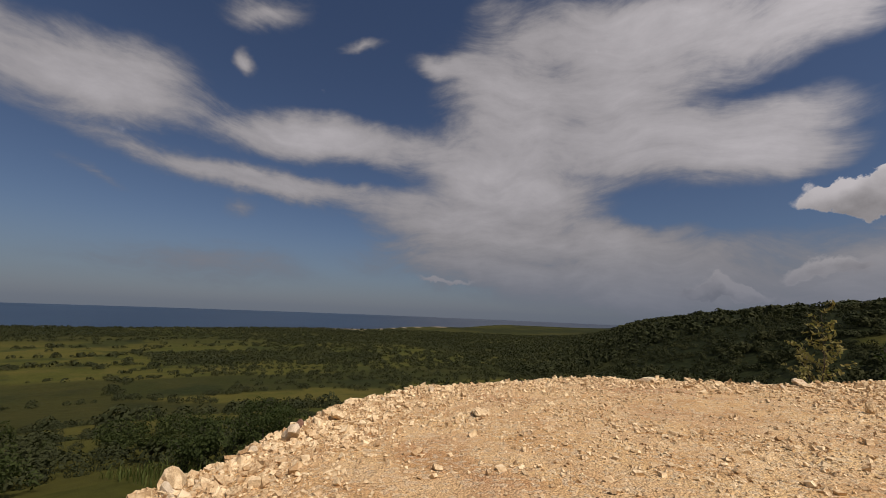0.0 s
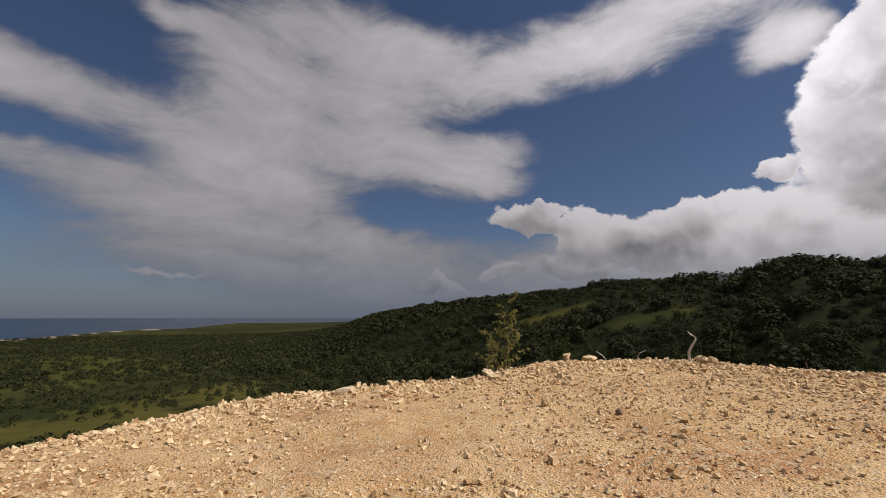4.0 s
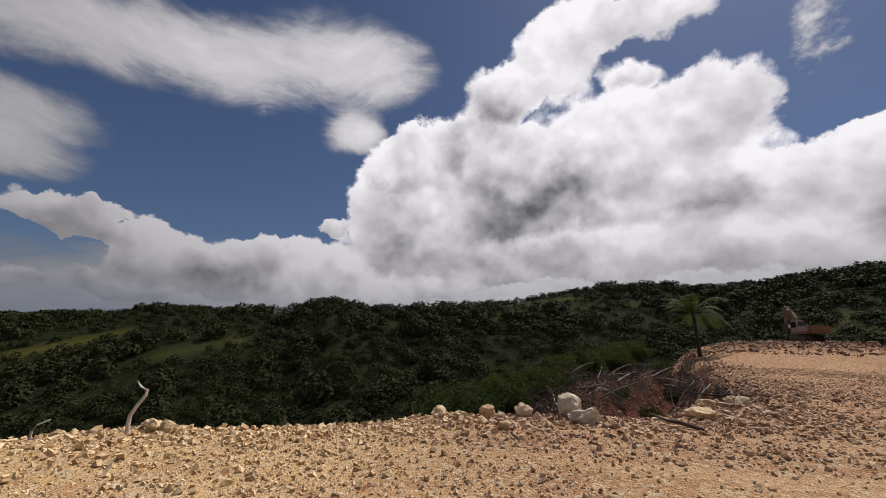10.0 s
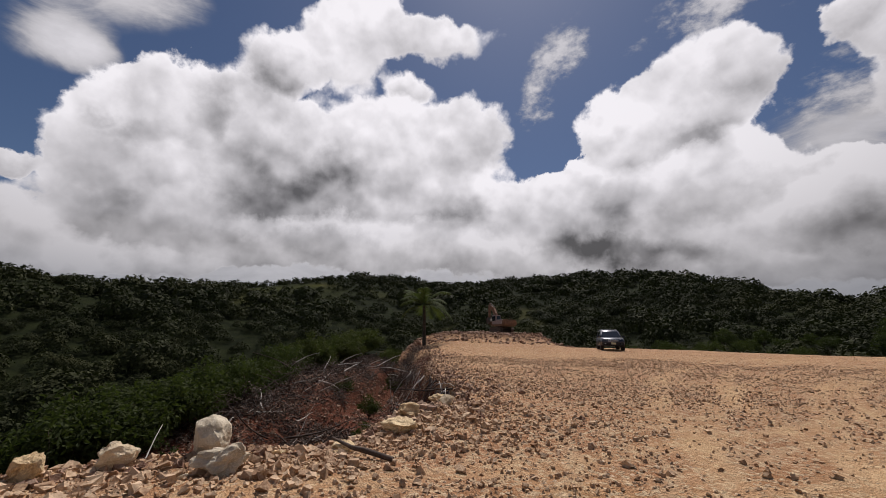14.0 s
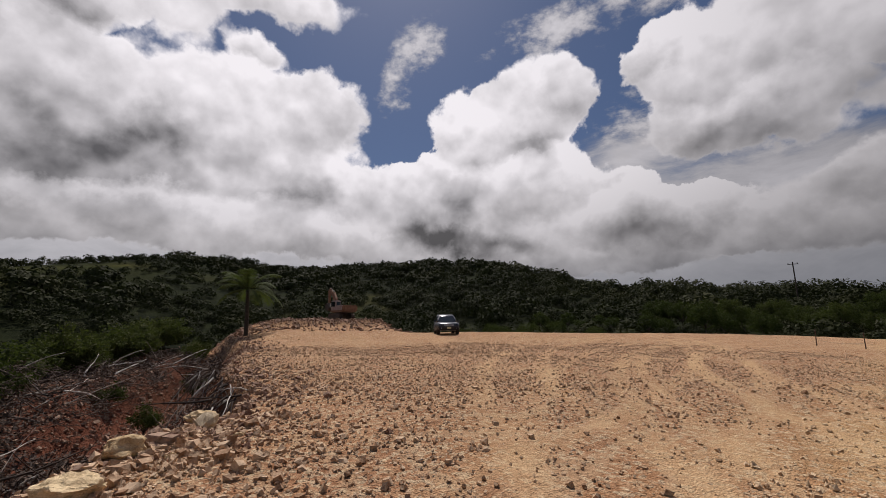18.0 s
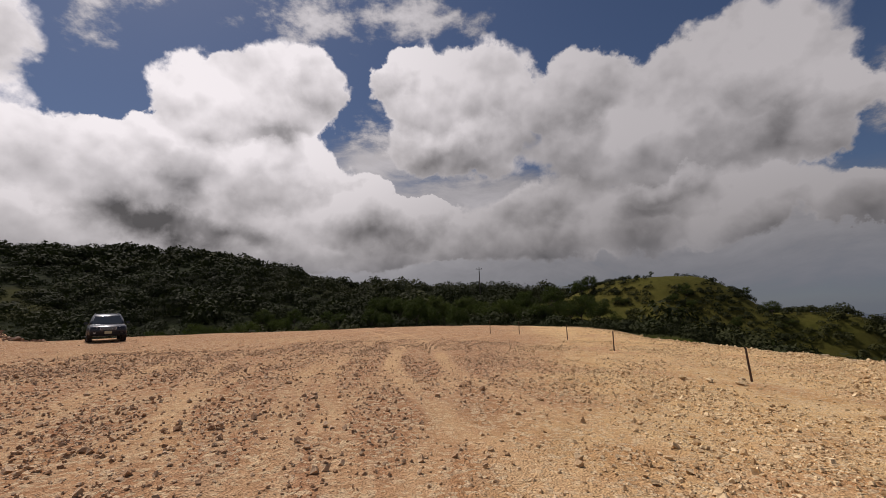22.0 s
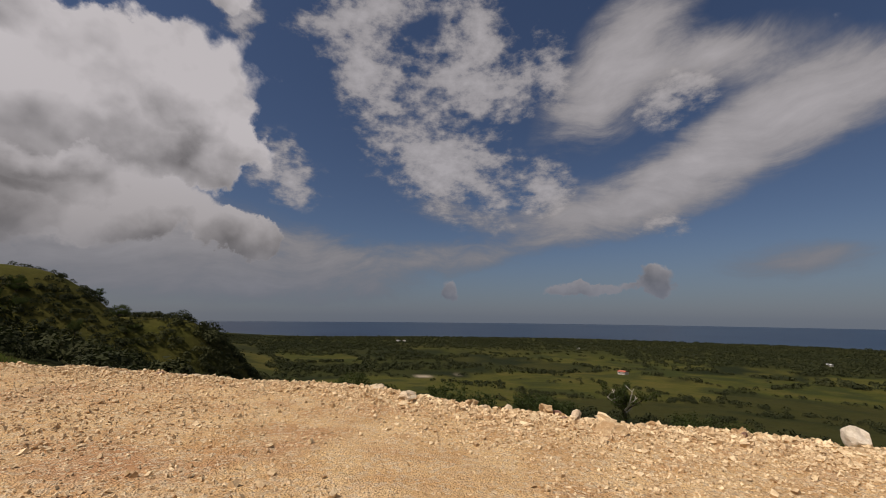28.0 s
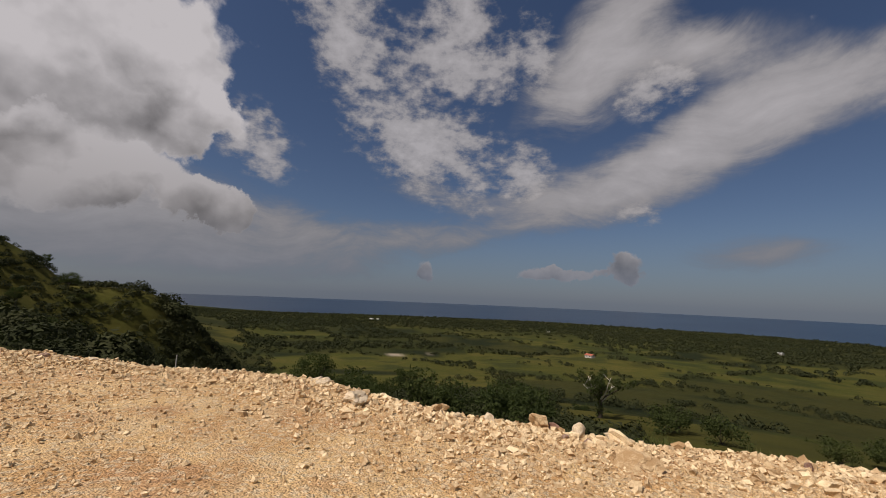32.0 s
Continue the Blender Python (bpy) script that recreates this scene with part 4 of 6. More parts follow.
def slope_scrub():
    x, y, r, h = scatter(rng, 7000, 16, 190, 220, 280, 0.75)
    z, pad, redm, meadow, sand, s = land(x, y)[:6]
    p = smooth(-0.5, -0.1, rough2(x, y, 16, 3, 37)) * smooth(276, 256, h) * smooth(190, 140, r)
    keep = (s < -5.5) & (rng.uniform(0, 1, len(x)) < p) & (np.hypot(x + 50, y + 122) > 44)
    near = keep & (r < 62)
    far = keep & (r >= 62)
    woods("slope_scrub", plant(x[near], y[near], rng.uniform(0.45, 1.3, near.sum()), 0.3), FINE, WOODS, "dense dark green scrub on the slope below the seaward brink", rng)
    woods("slope_scrub", plant(x[far], y[far], rng.uniform(0.6, 1.7, far.sum()), 0.3), FULL, WOODS, "dark green scrub low on the seaward slope", rng)
    x, y, r, h = scatter(rng, 2000, 20, 110, 300, 420, 0.8)
    s = brink(x, y)
    p = 0.8 * smooth(0.0, 0.3, rough2(x, y, 18, 3, 38)) + 0.04 + 0.5 * smooth(360, 380, h + 360 * (h < 100))
    keep = (s < -6) & (rng.uniform(0, 1, len(x)) < p)
    woods("slope_scrub", plant(x[keep], y[keep], rng.uniform(0.4, 1.3, keep.sum()), 0.3), FINE, WOODS, "dark green scrub on the grassy slope below the northern brink", rng)


def knoll_scrub():
    n = 3600
    a, q = rng.uniform(0, 6.28, n), 58 * np.sqrt(rng.uniform(0, 1, n))
    x, y = -50 + q * np.cos(a), -122 + q * np.sin(a)
    side = rough2(x, y, 13, 3, 71) + 0.012 * (q - 24)
    keep = (q > 5 + 9 * rng.uniform(0, 1, n)) & (side > -0.45)
    woods("knoll_scrub", plant(x[keep], y[keep], rng.uniform(0.35, 1.2, keep.sum()) * (0.75 + 0.012 * q[keep])), FULL, WOODS, "dark scrub over the flanks of the grassy knoll", rng)


slope_scrub()
hill_woods()
plain_woods()
knoll_scrub()

# ---- near trees and bushes ----
def tube_mesh(name, paths, mat, sides=6):
    """Tapered tubes along lines of (place, radius), joined in one mesh."""
    verts, faces = [], []
    for line in paths:
        pts = [Vector(p) for p, _ in line]
        start = len(verts)
        for i, (p, rad) in enumerate(line):
            d = (pts[min(i + 1, len(pts) - 1)] - pts[max(i - 1, 0)]).normalized()
            u = d.orthogonal().normalized()
            v = d.cross(u)
            for k in range(sides):
                a = 2 * math.pi * k / sides
                verts.append(tuple(pts[i] + (u * math.cos(a) + v * math.sin(a)) * rad))
        for i in range(len(line) - 1):
            for k in range(sides):
                a, b = start + i * sides, start + (i + 1) * sides
                faces.append((a + k, a + (k + 1) % sides, b + (k + 1) % sides, b + k))
        c = len(verts)
        verts.append(tuple(pts[-1]))
        last = start + (len(line) - 1) * sides
        for k in range(sides):
            faces.append((last + k, last + (k + 1) % sides, c, c))
    me = bpy.data.meshes.new(name)
    me.from_pydata(verts, [], [f if f[2] != f[3] else f[:3] for f in faces])
    me.materials.append(mat)
    me.polygons.foreach_set("use_smooth", np.full(len(me.polygons), True))
    return me


def limb(rnd, start, way, length, radius, steps=5, wander=0.25, lift=0.1):
    """A crooked, tapering limb as a line of (place, radius)."""
    p, d, line = Vector(start), Vector(way).normalized(), []
    for i in range(steps + 1):
        line.append((tuple(p), radius * (1 - 0.8 * i / steps)))
        d = (d + Vector((rnd.uniform(-1, 1), rnd.uniform(-1, 1), rnd.uniform(-1, 1))) * wander + Vector((0, 0, lift))).normalized()
        p = p + d * (length / steps)
    return line


def leaves_at(rng2, centres, per, spread, leaf, up=0.4):
    """Leaf quads round many centres."""
    n = len(centres) * per
    d = rng2.normal(size=(n, 3))
    d /= np.linalg.norm(d, axis=1)[:, None]
    q = np.repeat(np.asarray(centres), per, 0) + d * (rng2.uniform(0.15, 1, n) ** 0.6)[:, None] * spread * np.array([1, 1, 0.75])
    nrm = d * 0.7 + rng2.normal(size=(n, 3)) * 0.6 + np.array([0, 0, up])
    nrm /= np.linalg.norm(nrm, axis=1)[:, None]
    u = np.cross(nrm, rng2.normal(size=(n, 3)))
    u /= np.linalg.norm(u, axis=1)[:, None]
    v = np.cross(nrm, u)
    su, sv2 = leaf * rng2.uniform(0.7, 1.3, n)[:, None], leaf * rng2.uniform(0.35, 0.6, n)[:, None]
    quads = np.stack([q - u * su, q - v * sv2 + nrm * sv2 * 0.3, q + u * su, q + v * sv2 + nrm * sv2 * 0.3], 1)
    return quads.reshape(-1, 3)


def leaf_mesh(name, places, mat):
    return mesh_of(name, places, np.arange(len(places)).reshape(-1, 4), mat)


def tree_meshes(seed, height, spread, mat, clumps=34, per=46, leaf=0.17, trunk=0.35):
    """Trunk with limbs, and a crown of clumps of leaves, on an uneven outline."""
    rnd, rng2 = random.Random(seed), np.random.default_rng(seed)
    fork = height * trunk
    lines = [limb(rnd, (0, 0, -0.4), (0, 0, 1), fork + 0.4, 0.035 * height, 4, 0.08)]
    centres = []
    for k in range(7):
        a = 2 * math.pi * (k + rnd.uniform(-0.3, 0.3)) / 7
        rise = rnd.uniform(0.5, 1.6)
        line = limb(rnd, (0, 0, fork * rnd.uniform(0.75, 1.0)), (math.cos(a), math.sin(a), rise), spread * rnd.uniform(0.75, 1.15), 0.016 * height, 5, 0.22, 0.06)
        lines.append(line)
        centres += [Vector(p) for p, _ in line[3:]]
    out = [tuple(c) for c in centres]
    while len(out) < clumps:
        a, e = rnd.uniform(0, 2 * math.pi), rnd.uniform(-0.1, 1.0)
        rr = spread * math.sqrt(max(0.05, 1 - e * e * 0.85)) * rnd.uniform(0.45, 1.0)
        out.append((rr * math.cos(a), rr * math.sin(a), fork + (height - fork) * (0.25 + 0.62 * e) * rnd.uniform(0.85, 1.05)))
    places = leaves_at(rng2, out, per, spread * 0.3, leaf)
    return tube_mesh("trunk", lines, BARK), leaf_mesh("crown", places, mat)


TREES = [tree_meshes(11, 6.2, 2.9, LEAF, 50, 80, 0.125), tree_meshes(12, 5.4, 3.0, LEAF, 48, 80, 0.125, 0.3), tree_meshes(13, 7.2, 2.7, LEAF, 52, 78, 0.125, 0.42), tree_meshes(14, 4.8, 2.6, BRIGHT, 46, 78, 0.12, 0.3)]
BUSHES = [tree_meshes(21, 1.9, 1.35, BRIGHT, 36, 46, 0.085, 0.15), tree_meshes(22, 2.3, 1.5, LEAF, 36, 48, 0.09, 0.15), tree_meshes(23, 1.5, 1.5, LEAF, 34, 46, 0.085, 0.12), tree_meshes(24, 2.6, 1.3, BRIGHT, 34, 46, 0.09, 0.2)]


def grow(name, kind, x, y, size, label, category, group, rnd, sink=0.1, z=None):
    m = Matrix.LocRotScale((x, y, (ground_at(x, y) if z is None else z) - sink), Euler((rnd.uniform(-0.05, 0.05), rnd.uniform(-0.05, 0.05), rnd.uniform(0, 6.28))), (size,) * 3)
    ob = thing(name, label, category, m, group)
    piece("trunk", kind[0], ob)
    piece("crown", kind[1], ob)
    return ob


rnd = random.Random(3)


def at_heading(az, r):
    a = radians(az)
    return MID[0] + r * math.sin(a), MID[1] + r * math.cos(a)


# scrub along the far rim of the pit
for k in range(84):
    i = rnd.uniform(0, 4.999)
    (ax, ay, _), (bx, by, _) = RIM[int(i)], RIM[int(i) + 1]
    w = abs(rnd.gauss(0.6, 1.4))
    x, y = ax + (bx - ax) * (i % 1) + 0.55 * w, ay + (by - ay) * (i % 1) + 0.85 * w
    grow("bush", BUSHES[(0, 3, 0, 2, 1)[k % 5] if i > 2.6 else (1, 2)[k % 2]], x, y, rnd.uniform(0.6, 1.0), "leafy green bush on the far rim of the pit", "bush", "bushes behind the pit", rnd)
for x, y, s in ((20.2, -4.3, 0.35), (23.6, -5.2, 0.45), (27.4, -7.0, 0.5), (31.2, -10.2, 0.55), (34.2, -11.8, 0.6), (36.8, -12.6, 0.7), (38.6, -13.6, 0.6), (30.0, -6.6, 0.5)):
    grow("bush", BUSHES[int(x) % 4], x, y, s, "small green bush beside the cut bank of the pit", "bush", "bushes behind the pit", rnd)
# wood edge behind the car
for k in range(34):
    az = 131 + 34 * (k + rnd.uniform(-0.4, 0.4)) / 34
    x, y = at_heading(az, rnd.uniform(60, 88) + (16 if az > 153 else 0))
    grow("tree", TREES[(0, 1, 3, 2)[k % 4]], x, y, rnd.uniform(0.48, 0.8), "broadleaf tree at the edge of the wood behind the clearing", "tree", "trees behind the clearing", rnd)
for k in range(16):
    x, y = at_heading(135 + 20 * k / 16 + rnd.uniform(-1, 1), rnd.uniform(50, 60))
    grow("bush", BUSHES[(0, 3, 1, 0)[k % 4]], x, y, rnd.uniform(0.7, 1.2), "bright green bush in front of the wood", "bush", "bushes behind the clearing", rnd, 0.3)
# orchard row beyond the far end
for k in range(30):
    az = 167 + 31 * (k + rnd.uniform(-0.4, 0.4)) / 30
    x, y = at_heading(az, rnd.uniform(84, 112))
    grow("tree", TREES[(2, 0, 1)[k % 3]], x, y, rnd.uniform(0.75, 1.15), "dark broadleaf tree with a bare lower trunk beyond the far end", "tree", "trees beyond the far end", rnd)
# the knoll's trees, and dark round trees on its shoulder
for az, r, s in ((196.0, 118, 1.0), (197.2, 120, 0.8), (204.7, 122, 0.24), (214.2, 128, 0.42), (217.6, 150, 0.7), (218.8, 152, 0.85), (223.6, 160, 0.75), (221.5, 150, 0.5), (225.0, 130, 0.3), (216.0, 118, 0.7), (212.5, 104, 0.5)):
    x, y = at_heading(az, r)
    grow("tree", TREES[int(r) % 3], x, y, s, "dark tree standing against the sky near the grassy knoll", "tree", "trees round the knoll", rnd)
for k in range(32):
    az = rnd.uniform(199, 220)
    x, y = at_heading(az, rnd.uniform(80, 116))
    grow("bush", BUSHES[(2, 1, 2, 0)[k % 4]], x, y, rnd.uniform(0.5, 1.15), "low dark bush on the grassy knoll", "bush", "bushes on the knoll", rnd)
# slope below the seaward brink
for k in range(56):
    az = rnd.uniform(222, 262)
    x, y = at_heading(az, rnd.uniform(22, 62))
    if brink(np.array([x]), np.array([y]))[0] > -3.5:
        continue
    grow("bush", BUSHES[(1, 2, 1, 3)[k % 4]], x, y, rnd.uniform(0.7, 1.35), "dark green bush on the slope below the brink", "bush", "bushes on the seaward slope", rnd)
for k in range(60):
    az = rnd.uniform(262, 350)
    x, y = at_heading(az, rnd.uniform(20, 75))
    if brink(np.array([x]), np.array([y]))[0] > -5:
        continue
    grow("bush", BUSHES[(2, 1, 2, 3)[k % 4]], x, y, rnd.uniform(0.4, 0.95), "low green bush on the slope below the brink", "bush", "bushes on the seaward slope", rnd)
for az, r, s in ((231.5, 48, 0.62), (233.9, 70, 0.6), (242.9, 30, 0.55), (237.9, 38, 0.7), (249.4, 44, 0.6), (259.4, 52, 0.55), (265.4, 40, 0.45), (329, 24, 0.5)):
    x, y = at_heading(az, r)
    grow("tree", TREES[int(r) % 3], x, y, s, "dark leafy tree on the slope below the brink", "tree", "trees on the seaward slope", rnd, 0.8)
# northern slope below the brink
for k in range(70):
    az = rnd.uniform(352, 446)
    x, y = at_heading(az, rnd.uniform(22, 70))
    if brink(np.array([x]), np.array([y]))[0] > -4.5:
        continue
    grow("bush", BUSHES[(1, 2, 1, 2, 0)[k % 5]], x, y, rnd.uniform(0.6, 1.3), "dark green bush on the steep slope below the brink", "bush", "bushes below the brink", rnd)

# ---- saplings, dead wood, palm ----
def sapling(x, y, height, leaves, mat, label, seed):
    rnd, rng2 = random.Random(seed), np.random.default_rng(seed)
    ob = thing("sapling", label, "tree", pose(x, y, ground_at(x, y) - 0.05))
    tips = []
    for k in range(3):
        lean = (rnd.uniform(-0.16, 0.3), rnd.uniform(-0.3, 0.16), 1)
        stem = limb(rnd, (0.05 * k - 0.05, 0.03 * k, -0.1), lean, height * (1.0, 0.82, 0.66)[k], 0.022, 8, 0.12, 0.05)
        piece("stem", tube_mesh("stem", [stem], BARK, 5), ob)
        for j in range(2, 9):
            p = stem[j][0]
            for q in range(2 if j < 7 else 1):
                a = rnd.uniform(0, 6.28)
                tw = limb(rnd, p, (math.cos(a), math.sin(a), rnd.uniform(0.2, 1.0)), height * rnd.uniform(0.2, 0.42) * (1.15 - j / 10), 0.009, 4, 0.25, 0.1)
                piece("twig", tube_mesh("twig", [tw], BARK, 4), ob)
                tips += [t for t, _ in tw[1:]]
    piece("foliage", leaf_mesh("foliage", leaves_at(rng2, tips, leaves, 0.1, 0.07, 0.2), mat), ob)
    return ob


sapling(10.35, 11.9, 2.95, 4, DRYLEAF, "slender sapling with sparse yellowing leaves at the brink", 4)
sapling(12.35, 11.35, 1.55, 2, LEAF, "thin half-bare sapling at the brink", 8)
sapling(-1.4, 17.6, 1.9, 12, LEAF, "small green sapling just below the brink", 9)
sapling(-3.3, 16.2, 1.7, 4, DRYLEAF, "dry thin bush with few leaves below the brink", 15)


def stick(name, x, y, z, line, mat, label, sides=7):
    ob = new(name, tube_mesh(name, [line], mat, sides))
    ob.location = (x, y, z)
    return tagged(ob, label, "branch")


gz = ground_at(13.5, 8.02)
stick("branch", 13.5, 8.02, gz + 0.05, [((0.0, 0.02, -0.25), 0.036), ((-0.01, 0.04, 0.1), 0.034), ((0.0, 0.04, 0.25), 0.031), ((0.03, -0.04, 0.42), 0.028), ((0.05, -0.12, 0.55), 0.025),
      ((0.05, -0.13, 0.63), 0.022), ((0.03, -0.03, 0.69), 0.018), ((0.02, 0.04, 0.78), 0.012)], BLEACHED, "bleached white S-shaped branch standing in the rubble")
stick("branch", 13.2, 9.3, ground_at(13.2, 9.3), [((0, 0, -0.1), 0.02), ((0.03, 0.03, 0.15), 0.018), ((0.02, -0.04, 0.25), 0.014), ((0.05, -0.2, 0.33), 0.008)], BLEACHED, "thin grey forked twig standing in the rubble", 5)
stick("branch", 12.9, 10.0, ground_at(12.9, 10.0), [((0, 0, -0.1), 0.016), ((-0.05, 0.2, 0.18), 0.012), ((-0.04, 0.42, 0.28), 0.006)], BLEACHED, "thin grey twig leaning out of the rubble", 5)
stick("branch", 14.6, 5.9, ground_at(14.6, 5.9), [((0, 0, -0.1), 0.018), ((0.02, 0.06, 0.2), 0.016), ((0.02, 0.08, 0.36), 0.012)], BRUSH, "short brown stick standing beside a red rock", 5)
stick("branch", 15.0, 3.6, ground_at(15.0, 3.6), [((0, 0, -0.1), 0.014), ((0.02, 0.04, 0.24), 0.008)], BRUSH, "short brown stick standing in the rubble", 5)
stick("branch", 15.4, -1.2, ground_at(15.4, -1.2) + 0.1, [((0.3, 0.9, -0.75), 0.05), ((0.6, 0.55, -0.4), 0.048), ((1.0, 0.15, -0.1), 0.04), ((1.5, -0.35, 0.12), 0.026)], BRUSH, "brown log lying across the brink of the pit")
stick("branch", 14.0, -0.95, ground_at(14.0, -0.95) + 0.05, [((-0.4, -0.25, -0.02), 0.03), ((-0.1, -0.02, 0.04), 0.034), ((0.15, 0.05, 0.03), 0.026), ((0.45, 0.2, 0.1), 0.014)], BRUSH, "dark broken branch lying on the gravel")


def brush_pile(x, y, rx, ry, high, limbs, twigs, label, seed):
    rnd = random.Random(seed)
    base = ground_at(x, y)
    ob = thing("brush_pile", label, "brush", pose(x, y, base, 0, 0, -20))
    for k in range(limbs):
        a, q = rnd.uniform(0, 6.28), rnd.uniform(0, 0.9)
        p = (rx * q * math.cos(a), ry * q * math.sin(a), high * (1 - q * q) * rnd.uniform(0.1, 0.8) - 0.2)
        b = rnd.uniform(0, 6.28)
        line = limb(rnd, p, (math.cos(b), math.sin(b), rnd.uniform(-0.1, 0.75)), rnd.uniform(0.9, 2.4), rnd.uniform(0.015, 0.045), 6, 0.18, -0.02)
        piece("limb", tube_mesh("limb", [line], BLEACHED if k % 5 == 0 else BRUSH, 5), ob)
    lines = []
    for k in range(twigs):
        a, q = rnd.uniform(0, 6.28), math.sqrt(rnd.uniform(0, 1))
        p = (rx * q * math.cos(a), ry * q * math.sin(a), high * (1 - q * q) * rnd.uniform(0.0, 1.0) - 0.25)
        b = rnd.uniform(0, 6.28)
        lines.append(limb(rnd, p, (math.cos(b), math.sin(b), rnd.uniform(-0.3, 0.6)), rnd.uniform(0.3, 1.1), rnd.uniform(0.005, 0.014), 3, 0.3, 0.0))
    tw = piece("brushwood", tube_mesh("brushwood", lines, BRUSH, 3), ob)
    tagged(tw, kind="stuff")
    rng2 = np.random.default_rng(seed)
    c = [(rx * 0.9 * q * math.cos(a), ry * 0.9 * q * math.sin(a), high * (1 - q * q) * rnd.uniform(0.0, 0.8)) for a, q in ((rnd.uniform(0, 6.28), math.sqrt(rnd.uniform(0, 1))) for _ in range(60))]
    dl = piece("leaf_litter", leaf_mesh("leaf_litter", leaves_at(rng2, c, 26, 0.35, 0.06), BRUSH), ob)
    tagged(dl, kind="stuff")
    return ob


brush_pile(29.0, -4.0, 3.6, 2.4, 1.9, 46, 700, "heap of cut brown brushwood with bleached limbs beside the pit", 31)
brush_pile(25.6, -1.6, 3.2, 2.2, 1.6, 30, 560, "heap of dry brown brushwood behind the pit", 32)
brush_pile(20.0, 1.2, 2.6, 1.7, 1.3, 16, 320, "low heap of dry twigs below the brink", 33)
brush_pile(32.6, -7.4, 3.2, 2.0, 1.2, 20, 420, "low heap of uprooted brown scrub on the red earth", 34)
brush_pile(36.0, -10.6, 3.0, 2.0, 0.9, 16, 360, "low heap of grey-brown cut scrub on the red earth slope", 35)
brush_pile(24.0, -3.8, 2.4, 1.5, 0.9, 14, 300, "scattered dry twigs on the floor of the pit", 36)
# two piles added to darken the bank's pale slope, for its shaded upright face
brush_pile(21.6, -5.6, 1.8, 0.9, 1.7, 14, 300, "dark brushwood added over the cut bank in place of its dark face", 37)
brush_pile(25.2, -7.6, 2.0, 1.0, 1.6, 14, 300, "dark brushwood added over the cut bank in place of its dark face", 38)
brush_pile(29.6, -10.2, 2.2, 1.0, 1.2, 12, 240, "dry brown scrub along the edge of the levelled ground", 39)


def roots():
    rnd = random.Random(41)
    ob = thing("root_tangle", "grey roots hanging from the cut bank of earth", "roots")
    for k in range(46):
        t = rnd.uniform(0, 1)
        i = 22 + rnd.uniform(-0.6, 1.3)
        a = PAD[int(i)] * (1 - i % 1) + PAD[int(i) + 1] * (i % 1)
        x, y = a[0] - 0.15 + rnd.uniform(-0.3, 0.3), a[1] + 0.3 + rnd.uniform(-0.1, 0.5)
        z = ground_at(a[0] - 0.2, a[1] - 0.3) - 0.05
        line = limb(rnd, (x, y, z), (rnd.uniform(-0.8, 0.3), rnd.uniform(0.3, 1.0), rnd.uniform(-1.2, 0.1)), rnd.uniform(0.5, 1.5), rnd.uniform(0.01, 0.028), 6, 0.3, -0.16)
        piece("root", tube_mesh("root", [line], BLEACHED if k % 4 == 0 else BRUSH, 5), ob)


roots()


def weed(x, y, size, label, seed):
    rng2 = np.random.default_rng(seed)
    n = 90
    a, le = rng2.uniform(0, 6.28, n), rng2.uniform(0.5, 1.0, n) * size
    d = np.stack([np.cos(a), np.sin(a), rng2.uniform(0.5, 2.2, n)], 1)
    d /= np.linalg.norm(d, axis=1)[:, None]
    side = np.stack([-np.sin(a), np.cos(a), np.zeros(n)], 1) * (0.035 * size)
    tip = d * le[:, None]
    mid = tip * 0.55 + np.array([0, 0, 1]) * (le * 0.12)[:, None]
    v = np.stack([np.zeros((n, 3)) - side * 0.4, mid - side, tip, mid + side], 1).reshape(-1, 3)
    ob = new("weed", leaf_mesh("weed", v, BRIGHT))
    ob.location = (x, y, ground_at(x, y) - 0.02)
    return tagged(ob, label, "plant")


weed(20.6, -3.6, 1.0, "bright green tuft of long leaves growing in the red pit", 51)
weed(19.2, -2.2, 0.5, "small green tuft of leaves on the red earth", 52)
weed(15.9, 2.4, 0.45, "small green weed among the rubble", 53)
weed(12.9, 10.9, 0.4, "small green weed among the rubble", 54)


